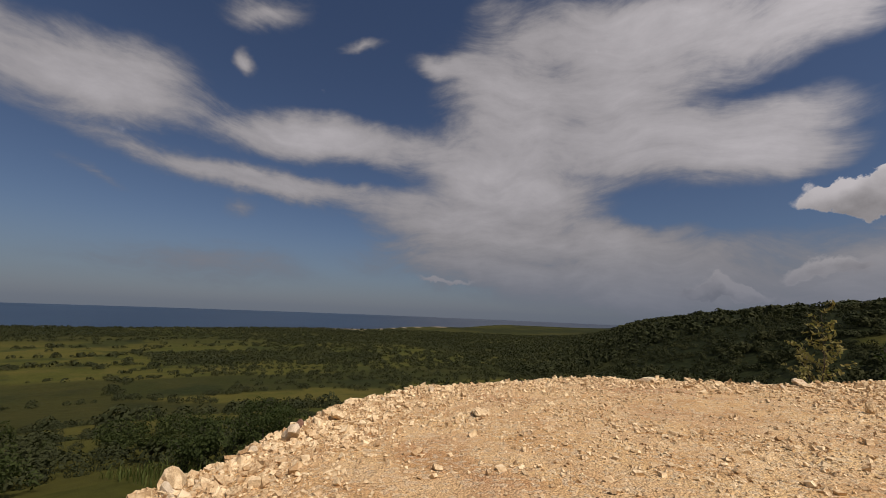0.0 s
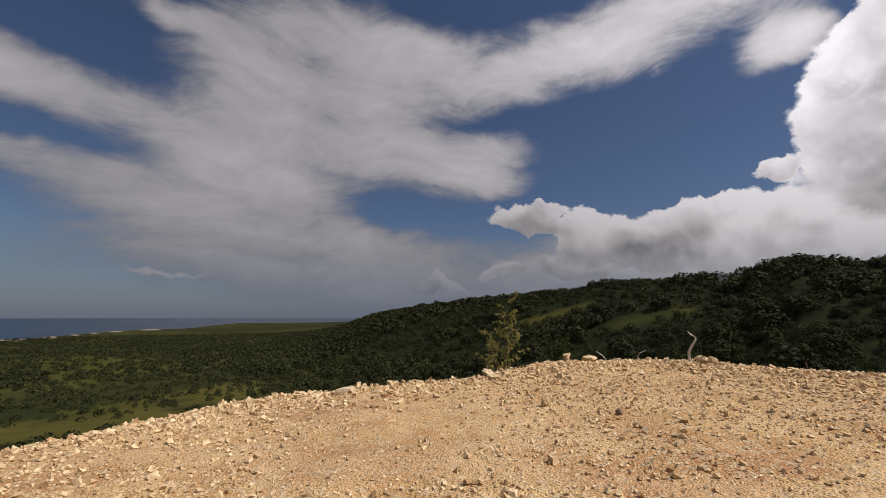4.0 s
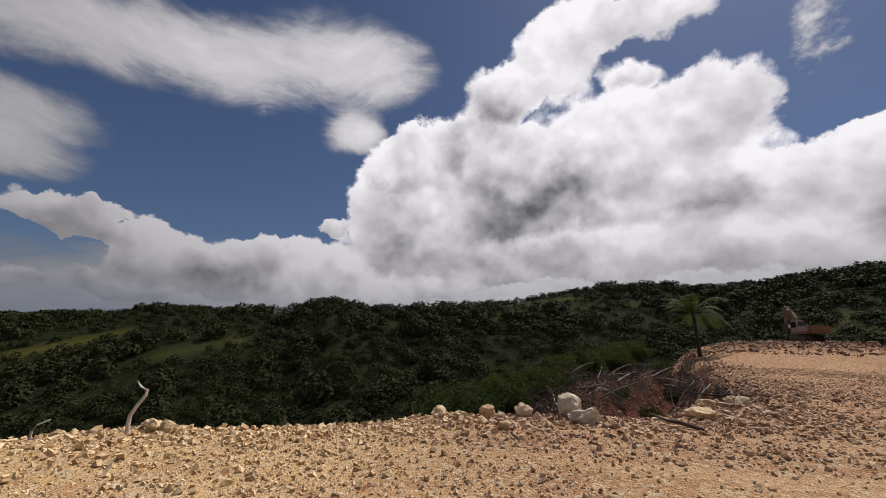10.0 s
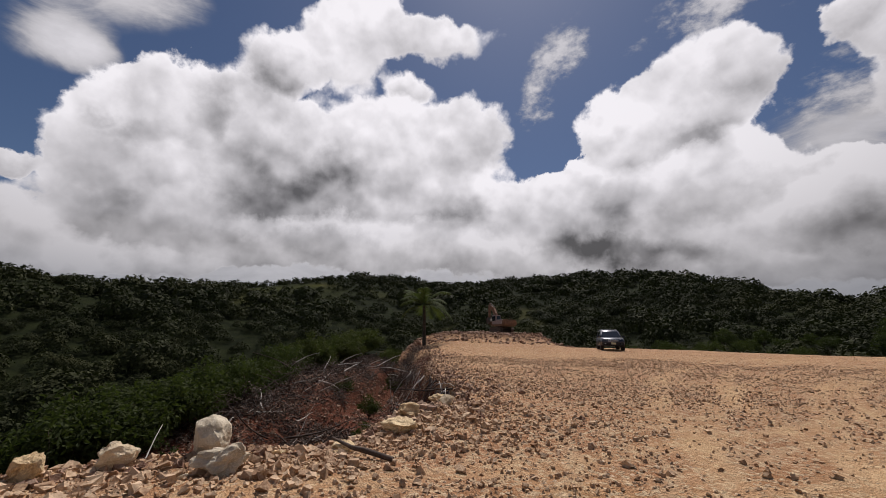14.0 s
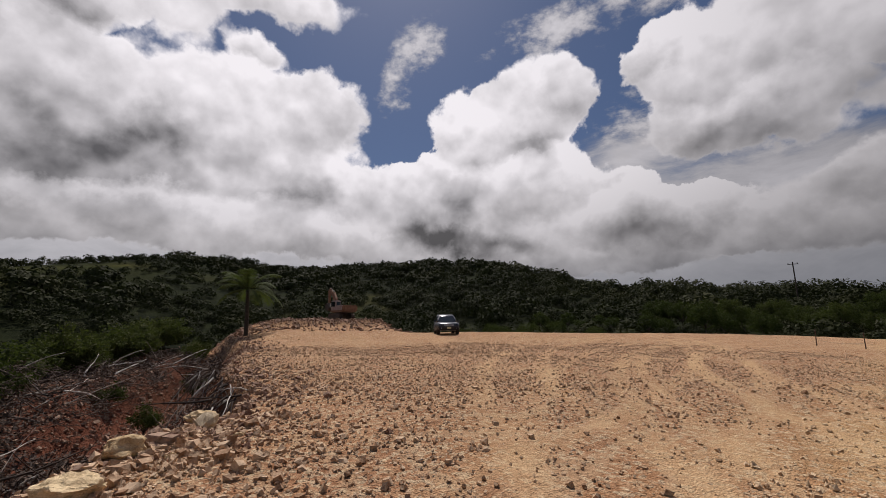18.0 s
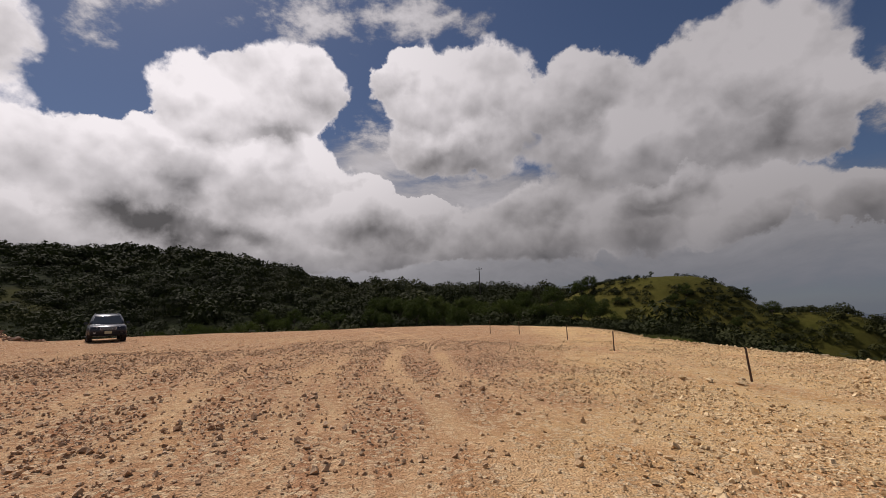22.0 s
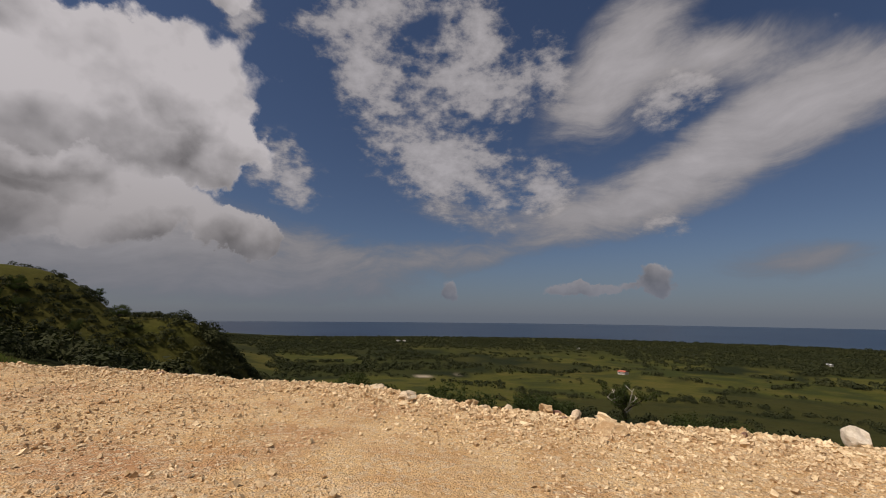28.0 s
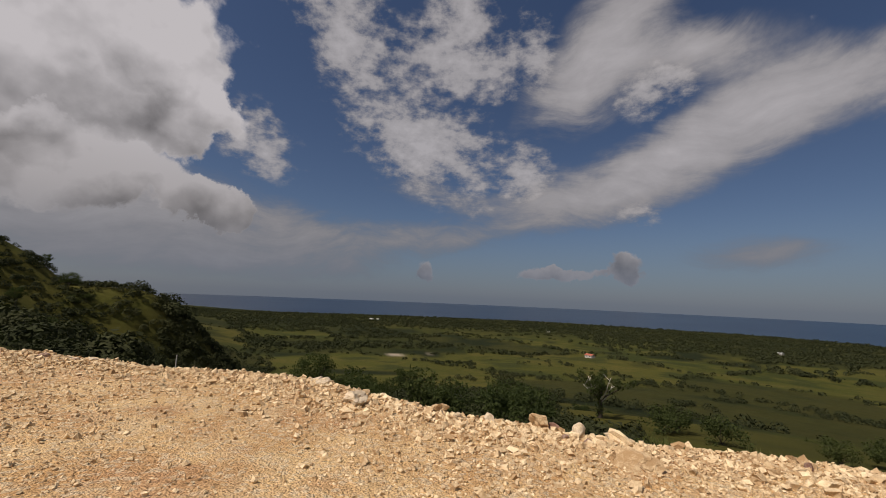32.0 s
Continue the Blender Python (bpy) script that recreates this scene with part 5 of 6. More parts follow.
def palm(x, y, trunk_h, reach, seed):
    rnd = random.Random(seed)
    ob = thing("palm", "dark coconut palm with drooping fronds by the red bank", "palm", pose(x, y, ground_at(x, y) - 0.2))
    line = [((0.02 * i * i * 0.05, 0.01 * i, trunk_h * i / 10), 0.17 - 0.005 * i + (0.05 if i == 0 else 0)) for i in range(11)]
    piece("trunk", tube_mesh("trunk", [line], BARK, 9), ob)
    top = Vector(line[-1][0])
    for k in range(19):
        a = 2 * math.pi * k / 19 + rnd.uniform(-0.15, 0.15)
        rise = rnd.uniform(-0.05, 2.2)
        out = Vector((math.cos(a), math.sin(a), 0))
        spine, q, d = [], top.copy(), (out + Vector((0, 0, rise))).normalized()
        le = reach * rnd.uniform(0.85, 1.1)
        for i in range(10):
            spine.append(q.copy())
            d = (d + Vector((0, 0, -0.10 - 0.022 * i))).normalized()
            q = q + d * (le / 9)
        verts, faces = [], []
        for i in range(1, 9):
            for h in range(6):
                f = (i + h / 6)
                c = spine[i].lerp(spine[i + 1], h / 6)
                d = (spine[i + 1] - spine[i]).normalized()
                s = d.cross(Vector((0, 0, 1))).normalized()
                w = le * 0.24 * math.sin(math.pi * (f + 0.6) / 10.4)
                for sg in (-1, 1):
                    tip = c + s * sg * w + d * w * 0.55 + Vector((0, 0, -w * rnd.uniform(0.25, 0.6)))
                    b = len(verts)
                    verts += [tuple(c - d * 0.022), tuple(c + d * 0.03), tuple(tip)]
                    faces.append((b, b + 1, b + 2))
        me = bpy.data.meshes.new("frond")
        sp = tube_mesh("spine", [[(tuple(p), 0.022 * (1 - 0.08 * i)) for i, p in enumerate(spine)]], FROND, 4)
        n0 = len(verts)
        verts += [tuple(v.co) for v in sp.vertices]
        faces += [tuple(i + n0 for i in p.vertices) for p in sp.polygons]
        bpy.data.meshes.remove(sp)
        me.from_pydata(verts, [], faces)
        me.materials.append(FROND)
        piece("frond", me, ob)


palm(40.6, -17.7, 3.7, 2.9, 61)


def dead_tree(x, y, seed):
    rnd = random.Random(seed)
    rng2 = np.random.default_rng(seed)
    ob = thing("tree", "half-dead tree with bare pale branches on the seaward slope", "tree", pose(x, y, ground_at(x, y) - 0.4))
    lines, tips = [limb(rnd, (0, 0, 0), (0.05, 0.0, 1), 2.6, 0.22, 6, 0.1)], []
    piece("trunk", tube_mesh("trunk", lines, BARK, 8), ob)
    p = Vector(lines[0][-2][0])
    for k in range(9):
        a = 2 * math.pi * k / 9
        line = limb(rnd, p - Vector((0, 0, rnd.uniform(0, 0.7))), (math.cos(a), math.sin(a), rnd.uniform(0.3, 1.1)), rnd.uniform(1.4, 2.6), 0.07, 7, 0.25, 0.04)
        piece("limb", tube_mesh("limb", [line], BLEACHED if k % 2 else BARK, 5), ob)
        for j in (3, 5, 6):
            b = rnd.uniform(0, 6.28)
            tw = limb(rnd, line[j][0], (math.cos(b), math.sin(b), rnd.uniform(0.0, 0.8)), rnd.uniform(0.5, 0.9), 0.02, 4, 0.3, 0.05)
            piece("twig", tube_mesh("twig", [tw], BLEACHED if k % 2 else BARK, 4), ob)
            if k % 2 == 0:
                tips += [t for t, _ in tw]
    piece("foliage", leaf_mesh("foliage", leaves_at(rng2, tips + [(0.1, 0, 0.6 + 0.2 * i) for i in range(9)], 26, 0.34, 0.09), LEAF), ob)


dead_tree(-30.5, -1.8, 71)


# ---- stakes and cord ----
def stake(x, y, h, lean, label):
    z = ground_at(x, y)
    bm = bmesh.new()
    bmesh.ops.create_cone(bm, cap_ends=True, segments=7, radius1=0.028, radius2=0.024, depth=h + 0.25)
    for v in bm.verts:
        v.co.x += 0.006 * math.sin(v.co.z * 9)
    ob = thing("stake", label, "stake", pose(x, y, z, lean, lean * 0.6, 0), "survey stakes")
    o = part("shaft", bm, STAKE, ob)
    o.location = (0, 0, h / 2 - 0.12)
    bm = bmesh.new()
    bmesh.ops.create_icosphere(bm, subdivisions=1, radius=0.033)
    for v in bm.verts:
        v.co.z *= 0.45
    o = part("head", bm, STAKE, ob)
    o.location = (0, 0, h)
    return ob


SPOTS = [(2.28, -14.8, 0.8, 2), (2.5, -22.5, 0.82, -1), (2.4, -29.6, 0.9, 1), (4.4, -34.6, 0.9, 0), (6.4, -35.6, 1.0, -2)]
for x, y, h, lean in SPOTS:
    stake(x, y, h, lean, "dark rusty survey stake driven into the gravel")
a, b = Vector((4.4, -34.6, ground_at(4.4, -34.6) + 0.3)), Vector((6.4, -35.6, ground_at(6.4, -35.6) + 0.35))
mid = (a + b) / 2 - Vector((0, 0, 0.12))
tagged(new("cord", tube_mesh("cord", [[(tuple(a), 0.006), (tuple(mid), 0.006), (tuple(b), 0.006)]], CORD, 5)), "slack cord tied between two survey stakes", "cord")


# ---- vehicles ----
PAINT = spotted("dark paint", (0.012, 0.016, 0.026), (0.028, 0.034, 0.05), 3.0, 60.0, 0.3, 0.0, spec=0.5)
DARK = spotted("black plastic", (0.008, 0.008, 0.009), (0.022, 0.022, 0.023), 5.0, 50.0, 0.6, 0.1, 0.002)
RUBBER = spotted("rubber", (0.012, 0.011, 0.011), (0.06, 0.045, 0.035), 4.0, 40.0, 0.9, 0.2, 0.004)
CHROME = spotted("bright metal", (0.45, 0.45, 0.46), (0.68, 0.68, 0.7), 8.0, 60.0, 0.3, 0.0, metal=0.9, spec=0.5)
LAMP = spotted("lamp glass", (0.55, 0.57, 0.6), (0.8, 0.82, 0.85), 8.0, 60.0, 0.15, 0.0, spec=0.6)
PLATE = spotted("plate", (0.5, 0.48, 0.3), (0.65, 0.62, 0.42), 8.0, 60.0, 0.5, 0.0)
RUSTY = spotted("worn yellow paint", (0.16, 0.08, 0.05), (0.36, 0.20, 0.11), 2.5, 22.0, 0.6, 0.2, 0.004)
DUSTY = spotted("dusty pale paint", (0.30, 0.20, 0.17), (0.50, 0.40, 0.35), 2.5, 22.0, 0.6, 0.2, 0.004)
STEEL = spotted("dirty steel", (0.05, 0.04, 0.035), (0.16, 0.12, 0.09), 3.0, 24.0, 0.7, 0.3, 0.006, metal=0.4)


def glass():
    m, n, bsdf = material("tinted glass")
    bsdf.inputs["Base Color"].default_value = (0.02, 0.025, 0.03, 1)
    bsdf.inputs["Roughness"].default_value = 0.06
    bsdf.inputs["Specular IOR Level"].default_value = 0.6
    return m


GLASS = glass()


def loft(sections, bevel=0.0):
    """A closed body through rings of places, each ring with the same count."""
    bm = bmesh.new()
    rings = [[bm.verts.new(p) for p in ring] for ring in sections]
    n = len(rings[0])
    for r0, r1 in zip(rings, rings[1:]):
        for i in range(n):
            bm.faces.new((r0[i], r0[(i + 1) % n], r1[(i + 1) % n], r1[i]))
    bm.faces.new(rings[0][::-1])
    bm.faces.new(rings[-1])
    bmesh.ops.recalc_face_normals(bm, faces=bm.faces)
    if bevel:
        bmesh.ops.bevel(bm, geom=bm.edges[:], offset=bevel, segments=2, affect="EDGES", clamp_overlap=True)
    return bm


def block(sx, sy, sz, bevel=0.02, taper=1.0, shift=(0, 0, 0)):
    """A bevelled block, its top narrowed by taper."""
    bm = bmesh.new()
    bmesh.ops.create_cube(bm, size=1)
    for v in bm.verts:
        k = taper if v.co.z > 0 else 1
        v.co = Vector((v.co.x * sx * k + shift[0], v.co.y * sy * k + shift[1], v.co.z * sz + shift[2]))
    bmesh.ops.bevel(bm, geom=bm.edges[:], offset=bevel, segments=2, affect="EDGES", clamp_overlap=True)
    return bm


def wheel_parts(parent, x, y, z, r, w):
    bm = bmesh.new()
    prof = [(r * 0.62, -w / 2), (r * 0.93, -w / 2), (r, -w * 0.36), (r, w * 0.36), (r * 0.93, w / 2), (r * 0.62, w / 2)]
    seg = 22
    rings = [[bm.verts.new((q[1], q[0] * math.cos(2 * math.pi * k / seg), q[0] * math.sin(2 * math.pi * k / seg))) for q in prof] for k in range(seg)]
    for k in range(seg):
        a, b = rings[k], rings[(k + 1) % seg]
        for i in range(6):
            bm.faces.new((a[i], a[(i + 1) % 6], b[(i + 1) % 6], b[i]))
    bmesh.ops.recalc_face_normals(bm, faces=bm.faces)
    wh = part("wheel", bm, RUBBER, parent, "dusty black tyre")
    wh.location = (x, y, z)
    bm = bmesh.new()
    bmesh.ops.create_cone(bm, cap_ends=True, segments=18, radius1=r * 0.6, radius2=r * 0.6, depth=w * 0.7, matrix=Matrix.Rotation(math.pi / 2, 4, "Y"))
    for k in range(5):
        a = 2 * math.pi * k / 5
        bmesh.ops.create_cube(bm, size=1, matrix=Matrix.Translation((0, r * 0.33 * math.cos(a), r * 0.33 * math.sin(a))) @ Matrix.Rotation(a, 4, "X") @ Matrix.Diagonal((w * 0.78, r * 0.5, r * 0.14, 1)))
    part("rim", bm, CHROME, wh, "grey alloy rim")


def car(x, y, head):
    """Dark pickup-style utility car, its front towards +y."""
    g = ground_at(x, y)
    ob = thing("car", "dark blue-grey sport utility car parked facing the clearing", "car", pose(x, y, g - 0.02, 0, 0, -head))
    body = []
    for yy, z0, z1, w in ((-2.28, 0.55, 0.98, 0.84), (-2.2, 0.42, 1.05, 0.9), (-1.2, 0.34, 1.06, 0.93), (0.0, 0.32, 1.05, 0.93), (1.0, 0.34, 1.06, 0.93), (1.6, 0.36, 1.02, 0.92), (2.1, 0.42, 0.94, 0.88), (2.28, 0.5, 0.84, 0.8)):
        body.append([(-w, yy, z0 + 0.08), (-w * 0.9, yy, z0), (w * 0.9, yy, z0), (w, yy, z0 + 0.08), (w, yy, (z0 + z1) / 2), (w * 0.96, yy, z1 - 0.06), (w * 0.84, yy, z1), (-w * 0.84, yy, z1), (-w * 0.96, yy, z1 - 0.06), (-w, yy, (z0 + z1) / 2)])
    part("body", loft(body), PAINT, ob, "dark blue-grey car body", True)
    cabin = []
    for z, f, bk, w in ((1.03, 1.02, -2.1, 0.86), (1.3, 0.66, -2.05, 0.8), (1.58, 0.28, -1.9, 0.7), (1.69, 0.02, -1.75, 0.64), (1.72, -0.2, -1.5, 0.55)):
        cabin.append([(-w, bk + 0.1, z), (-w * 0.9, bk, z), (w * 0.9, bk, z), (w, bk + 0.1, z), (w, f - 0.12, z), (w * 0.9, f, z), (-w * 0.9, f, z), (-w, f - 0.12, z)])
    part("cabin", loft(cabin), PAINT, ob, "dark roof and pillars", True)

    def pane(name, corners, push):
        bm = bmesh.new()
        n = (Vector(corners[1]) - Vector(corners[0])).cross(Vector(corners[2]) - Vector(corners[0])).normalized() * push
        vs = [bm.verts.new(Vector(c) + n * s) for s in (0.0, 1.0) for c in corners]
        bm.faces.new(vs[0:4][::-1])
        bm.faces.new(vs[4:8])
        for i in range(4):
            bm.faces.new((vs[i], vs[(i + 1) % 4], vs[4 + (i + 1) % 4], vs[4 + i]))
        bmesh.ops.recalc_face_normals(bm, faces=bm.faces)
        part(name, bm, GLASS, ob, "dark tinted glass")

    pane("windscreen", [(-0.74, 0.96, 1.09), (0.74, 0.96, 1.09), (0.6, 0.32, 1.56), (-0.6, 0.32, 1.56)], 0.03)
    for sx in (-1, 1):
        pane("side_window", [(sx * 0.845, 0.62, 1.12), (sx * 0.845, -0.35, 1.12), (sx * 0.705, -0.35, 1.57), (sx * 0.715, 0.12, 1.55)], 0.025 * -sx)
        pane("side_window", [(sx * 0.845, -0.42, 1.12), (sx * 0.845, -1.55, 1.12), (sx * 0.705, -1.5, 1.57), (sx * 0.705, -0.42, 1.57)], 0.025 * -sx)
        hl = part("headlight", block(0.36, 0.12, 0.16, 0.03), LAMP, ob, "clear headlight")
        hl.location, hl.rotation_euler = (sx * 0.64, 2.17, 0.8), (0.25, 0, -sx * 0.35)
        fl = part("fog_lamp", block(0.14, 0.06, 0.1, 0.02), LAMP, ob, "small fog lamp")
        fl.location = (sx * 0.62, 2.27, 0.53)
        mi = part("mirror", block(0.2, 0.1, 0.15, 0.03), PAINT, ob, "dark door mirror")
        mi.location = (sx * 1.02, 0.72, 1.14)
        ra = part("roof_rail", block(0.04, 1.5, 0.05, 0.012), CHROME, ob, "silver roof rail")
        ra.location = (sx * 0.58, -0.75, 1.745)
        st = part("side_step", block(0.12, 1.9, 0.06, 0.02), DARK, ob, "black side step")
        st.location = (sx * 0.93, -0.1, 0.33)
        for yy in (1.42, -1.35):
            wheel_parts(ob, sx * 0.8, yy, 0.37, 0.37, 0.25)
    o = part("grille", block(0.78, 0.08, 0.18, 0.02), CHROME, ob, "bright grille")
    o.location = (0, 2.26, 0.78)
    for k in range(3):
        o = part("slat", block(0.7, 0.05, 0.025, 0.006), DARK, ob, "black grille slat")
        o.location = (0, 2.30, 0.73 + 0.05 * k)
    o = part("bumper", block(1.66, 0.2, 0.26, 0.06), DARK, ob, "black lower bumper")
    o.location = (0, 2.2, 0.5)
    o = part("number_plate", block(0.34, 0.02, 0.16, 0.004), PLATE, ob, "pale plate")
    o.location = (0, 2.32, 0.56)
    return ob


car(31.2, -30.6, 318)


def excavator(x, y, head, z):
    ob = thing("excavator", "dusty worn tracked excavator with raised boom on the rubble mound", "excavator", pose(x, y, z, 0, 0, -head) @ Matrix.Scale(0.74, 4))
    for sx in (-1, 1):
        ring = []
        for w in (-0.3, 0.3):
            pts = []
            for k in range(16):
                a = 2 * math.pi * k / 16
                c, s = math.cos(a), math.sin(a)
                pts.append((sx * 1.05 + w, (1.25 if c > 0 else -1.25) + 0.42 * c, 0.42 + 0.42 * s))
            ring.append(pts)
        tr = part("track", loft(ring, 0.02), STEEL, ob, "muddy steel track")
        for k in range(12):
            pad = part("track_shoe", block(0.64, 0.16, 0.06, 0.01), STEEL, tr)
            pad.location = (sx * 1.05, -1.3 + 0.236 * k, 0.85)
    o = part("turntable", block(1.3, 1.6, 0.35, 0.05), STEEL, ob)
    o.location = (0, 0, 0.85)
    o = part("deck", block(2.5, 3.4, 0.3, 0.06), RUSTY, ob, "worn yellow deck")
    o.location = (0, -0.5, 1.15)
    o = part("engine_cover", block(2.45, 2.1, 0.75, 0.1, 0.96), DUSTY, ob, "dusty pale engine cover")
    o.location = (0, -1.1, 1.66)
    o = part("counterweight", block(2.5, 0.6, 0.95, 0.16), RUSTY, ob, "worn yellow counterweight")
    o.location = (0, -2.3, 1.55)
    cab = part("cab", block(0.95, 1.5, 1.5, 0.08, 0.94), DUSTY, ob, "pale cab")
    cab.location = (-0.75, 0.4, 2.05)
    for px, py, sx2, sy2 in ((-1.24, 0.45, 0.03, 1.1), (-0.27, 0.45, 0.03, 1.1), (-0.75, 1.16, 0.72, 0.03), (-0.75, -0.36, 0.72, 0.03)):
        o = part("cab_window", block(sx2, sy2, 0.75, 0.01, 0.95), GLASS, cab, "dark cab glass")
        o.location = Vector((px, py, 2.25)) - cab.location
    o = part("exhaust", block(0.1, 0.1, 0.6, 0.02), STEEL, ob)
    o.location = (0.7, -1.4, 2.3)

    def arm(name, line, w, mat, label):
        secs = []
        for i, (p, h) in enumerate(line):
            p = Vector((0, *p))
            a = Vector((0, *line[max(i - 1, 0)][0]))
            b = Vector((0, *line[min(i + 1, len(line) - 1)][0]))
            d = (b - a).normalized()
            n = Vector((0, -d.z, d.y)) * h
            secs.append([tuple(p + n + Vector((w, 0, 0))), tuple(p + n - Vector((w, 0, 0))), tuple(p - n - Vector((w, 0, 0))), tuple(p - n + Vector((w, 0, 0)))])
        return part(name, loft(secs, 0.015), mat, ob, label)

    arm("boom", [((0.9, 1.3), 0.25), ((1.9, 3.1), 0.32), ((2.7, 4.1), 0.3), ((3.9, 4.55), 0.18)], 0.2, RUSTY, "worn yellow bent boom")
    arm("stick", [((3.5, 4.95), 0.16), ((3.9, 4.5), 0.24), ((3.95, 2.4), 0.12)], 0.16, RUSTY, "worn yellow stick")
    arm("boom_cylinder", [((1.3, 1.2), 0.07), ((2.3, 3.3), 0.07)], 0.07, STEEL, "steel cylinder")
    arm("stick_cylinder", [((2.3, 4.25), 0.06), ((3.5, 4.95), 0.06)], 0.06, STEEL, "steel cylinder")
    bk = arm("bucket", [((4.1, 2.5), 0.3), ((3.9, 2.0), 0.45), ((3.4, 1.75), 0.4), ((3.1, 1.95), 0.12)], 0.45, STEEL, "steel bucket")
    for k in range(4):
        t = part("tooth", block(0.09, 0.22, 0.07, 0.01, 0.5), STEEL, bk)
        t.location = (-0.33 + 0.22 * k, 3.0, 2.05)


excavator(46.9, -32.2, 100, ground_at(46.9, -32.2) + 0.1)


# ---- far buildings, pole ----
WALL = spotted("painted wall", (0.45, 0.40, 0.33), (0.7, 0.66, 0.58), 0.8, 6.0, 0.85, 0.1)
ROOFRED = spotted("red roof", (0.28, 0.07, 0.04), (0.45, 0.15, 0.09), 0.8, 6.0, 0.8, 0.1)
TIN = spotted("white sheet roof", (0.4, 0.39, 0.37), (0.62, 0.6, 0.58), 0.8, 6.0, 0.5, 0.1)


def house(az, r, w, d, h, roof_mat, label, turn, lift=0.0):
    x, y = at_heading(az, r)
    ob = thing("house", label, "house", pose(x, y, ground_at(x, y) + lift, 0, 0, turn))
    bm = block(w, d, h, 0.03)
    o = part("wall", bm, WALL, ob)
    o.location = (0, 0, h / 2 - 0.3)
    e = 0.5
    o = part("roof", loft([[(-w / 2 - e, -d / 2 - e, h - 0.35), (w / 2 + e, -d / 2 - e, h - 0.35), (w / 2 + e, -d / 2 - e, h - 0.2), (-w / 2 - e, -d / 2 - e, h - 0.2)],
                           [(-w / 2 - e, 0, h + d * 0.18), (w / 2 + e, 0, h + d * 0.18), (w / 2 + e, 0, h + d * 0.18 + 0.15), (-w / 2 - e, 0, h + d * 0.18 + 0.15)],
                           [(-w / 2 - e, d / 2 + e, h - 0.35), (w / 2 + e, d / 2 + e, h - 0.35), (w / 2 + e, d / 2 + e, h - 0.2), (-w / 2 - e, d / 2 + e, h - 0.2)]]), roof_mat, ob)
    for sx in (-0.28, 0.28):
        win = part("window", block(w * 0.16, d + 0.06, h * 0.35, 0.02), GLASS, ob, "dark window")
        win.location = (sx * w, 0, h * 0.5)
    dr = part("door", block(w * 0.12, d + 0.06, h * 0.62, 0.02), DARK, ob, "dark doorway")
    dr.location = (0, 0, h * 0.31 - 0.2)


house(277.8, 540, 10, 6.5, 3.2, ROOFRED, "low pale house with a red roof on the plain", 40)
house(67.0, 255, 4, 4, 2.6, TIN, "small hut with a white roof among hill trees", 20, 3.0)
house(272.8, 1050, 8, 6, 3, TIN, "white building far off on the plain", 10)
house(248.9, 1250, 12, 7, 3.5, TIN, "long white building far off near the coast", 60)
house(297.4, 900, 7, 6, 3, TIN, "white house far off on the plain", 30)
house(249.7, 1240, 8, 7, 4, WALL, "pale house far off near the coast", 0)

px, py = at_heading(183.2, 150)
pole = thing("utility_pole", "thin utility pole with a crossarm above the trees", "pole", pose(px, py, ground_at(px, py)))
bm = bmesh.new()
bmesh.ops.create_cone(bm, cap_ends=True, segments=8, radius1=0.2, radius2=0.13, depth=12)
part("shaft", bm, BARK, pole).location = (0, 0, 5.9)
part("crossarm", block(2.4, 0.16, 0.16, 0.02), BARK, pole).location = (0, 0, 11.3)
for k in (-1, 0, 1):
    part("insulator", block(0.16, 0.16, 0.35, 0.04), DARK, pole).location = (k * 1.0, 0, 11.55)
px, py = at_heading(225.6, 96)
pole = thing("post", "pale weathered post on the slope beside the knoll", "post", pose(px, py, ground_at(px, py)))
bm = bmesh.new()
bmesh.ops.create_cone(bm, cap_ends=True, segments=8, radius1=0.12, radius2=0.1, depth=4.5)
part("shaft", bm, BLEACHED, pole).location = (0, 0, 2.0)

# ---- grass and stones ----
def grass(n, where, label, high, seed):
    rng2 = np.random.default_rng(seed)
    x, y = where(rng2, n)
    z, pad, redm, meadow, sand, s = land(x, y)[:6]
    keep = (s < -0.9 - rng2.uniform(0, 1.2, len(x))) & (pad < 0.6) & (redm < 0.3)
    x, y, z = x[keep], y[keep], z[keep]
    n = len(x)
    a, le = rng2.uniform(0, 6.28, n), rng2.uniform(0.5, 1.0, n) * high
    base = np.stack([x, y, z - 0.03], 1)
    side = np.stack([-np.sin(a), np.cos(a), np.zeros(n)], 1) * (high * 0.035 + 0.006)
    lean = np.stack([np.cos(a), np.sin(a), np.zeros(n)], 1) * (le * rng2.uniform(0.1, 0.7, n))[:, None]
    tip = base + lean + np.array([0, 0, 1]) * le[:, None]
    mid = base + lean * 0.35 + np.array([0, 0, 1]) * (le * 0.6)[:, None]
    v = np.stack([base - side, base + side, mid + side * 0.7, mid - side * 0.7, mid - side * 0.7, mid + side * 0.7, tip, tip], 1).reshape(-1, 4, 3)
    f = np.arange(len(v) * 4).reshape(-1, 4)
    tagged(new("grass", mesh_of("grass", v.reshape(-1, 3), f, GRASS)), label, "grass", kind="stuff")


def by_brink(lo, hi, first, last):
    def place(rng2, n):
        i = rng2.uniform(first, last, n)
        k = i.astype(int) % len(PAD)
        f = (i - i.astype(int))[:, None]
        a, b = PAD[k], PAD[(k + 1) % len(PAD)]
        p = a * (1 - f) + b * f
        d = b - a
        out = np.stack([-d[:, 1], d[:, 0]], 1) / np.linalg.norm(d, axis=1)[:, None]
        q = p + out * rng2.uniform(lo, hi, n)[:, None]
        return q[:, 0], q[:, 1]
    return place


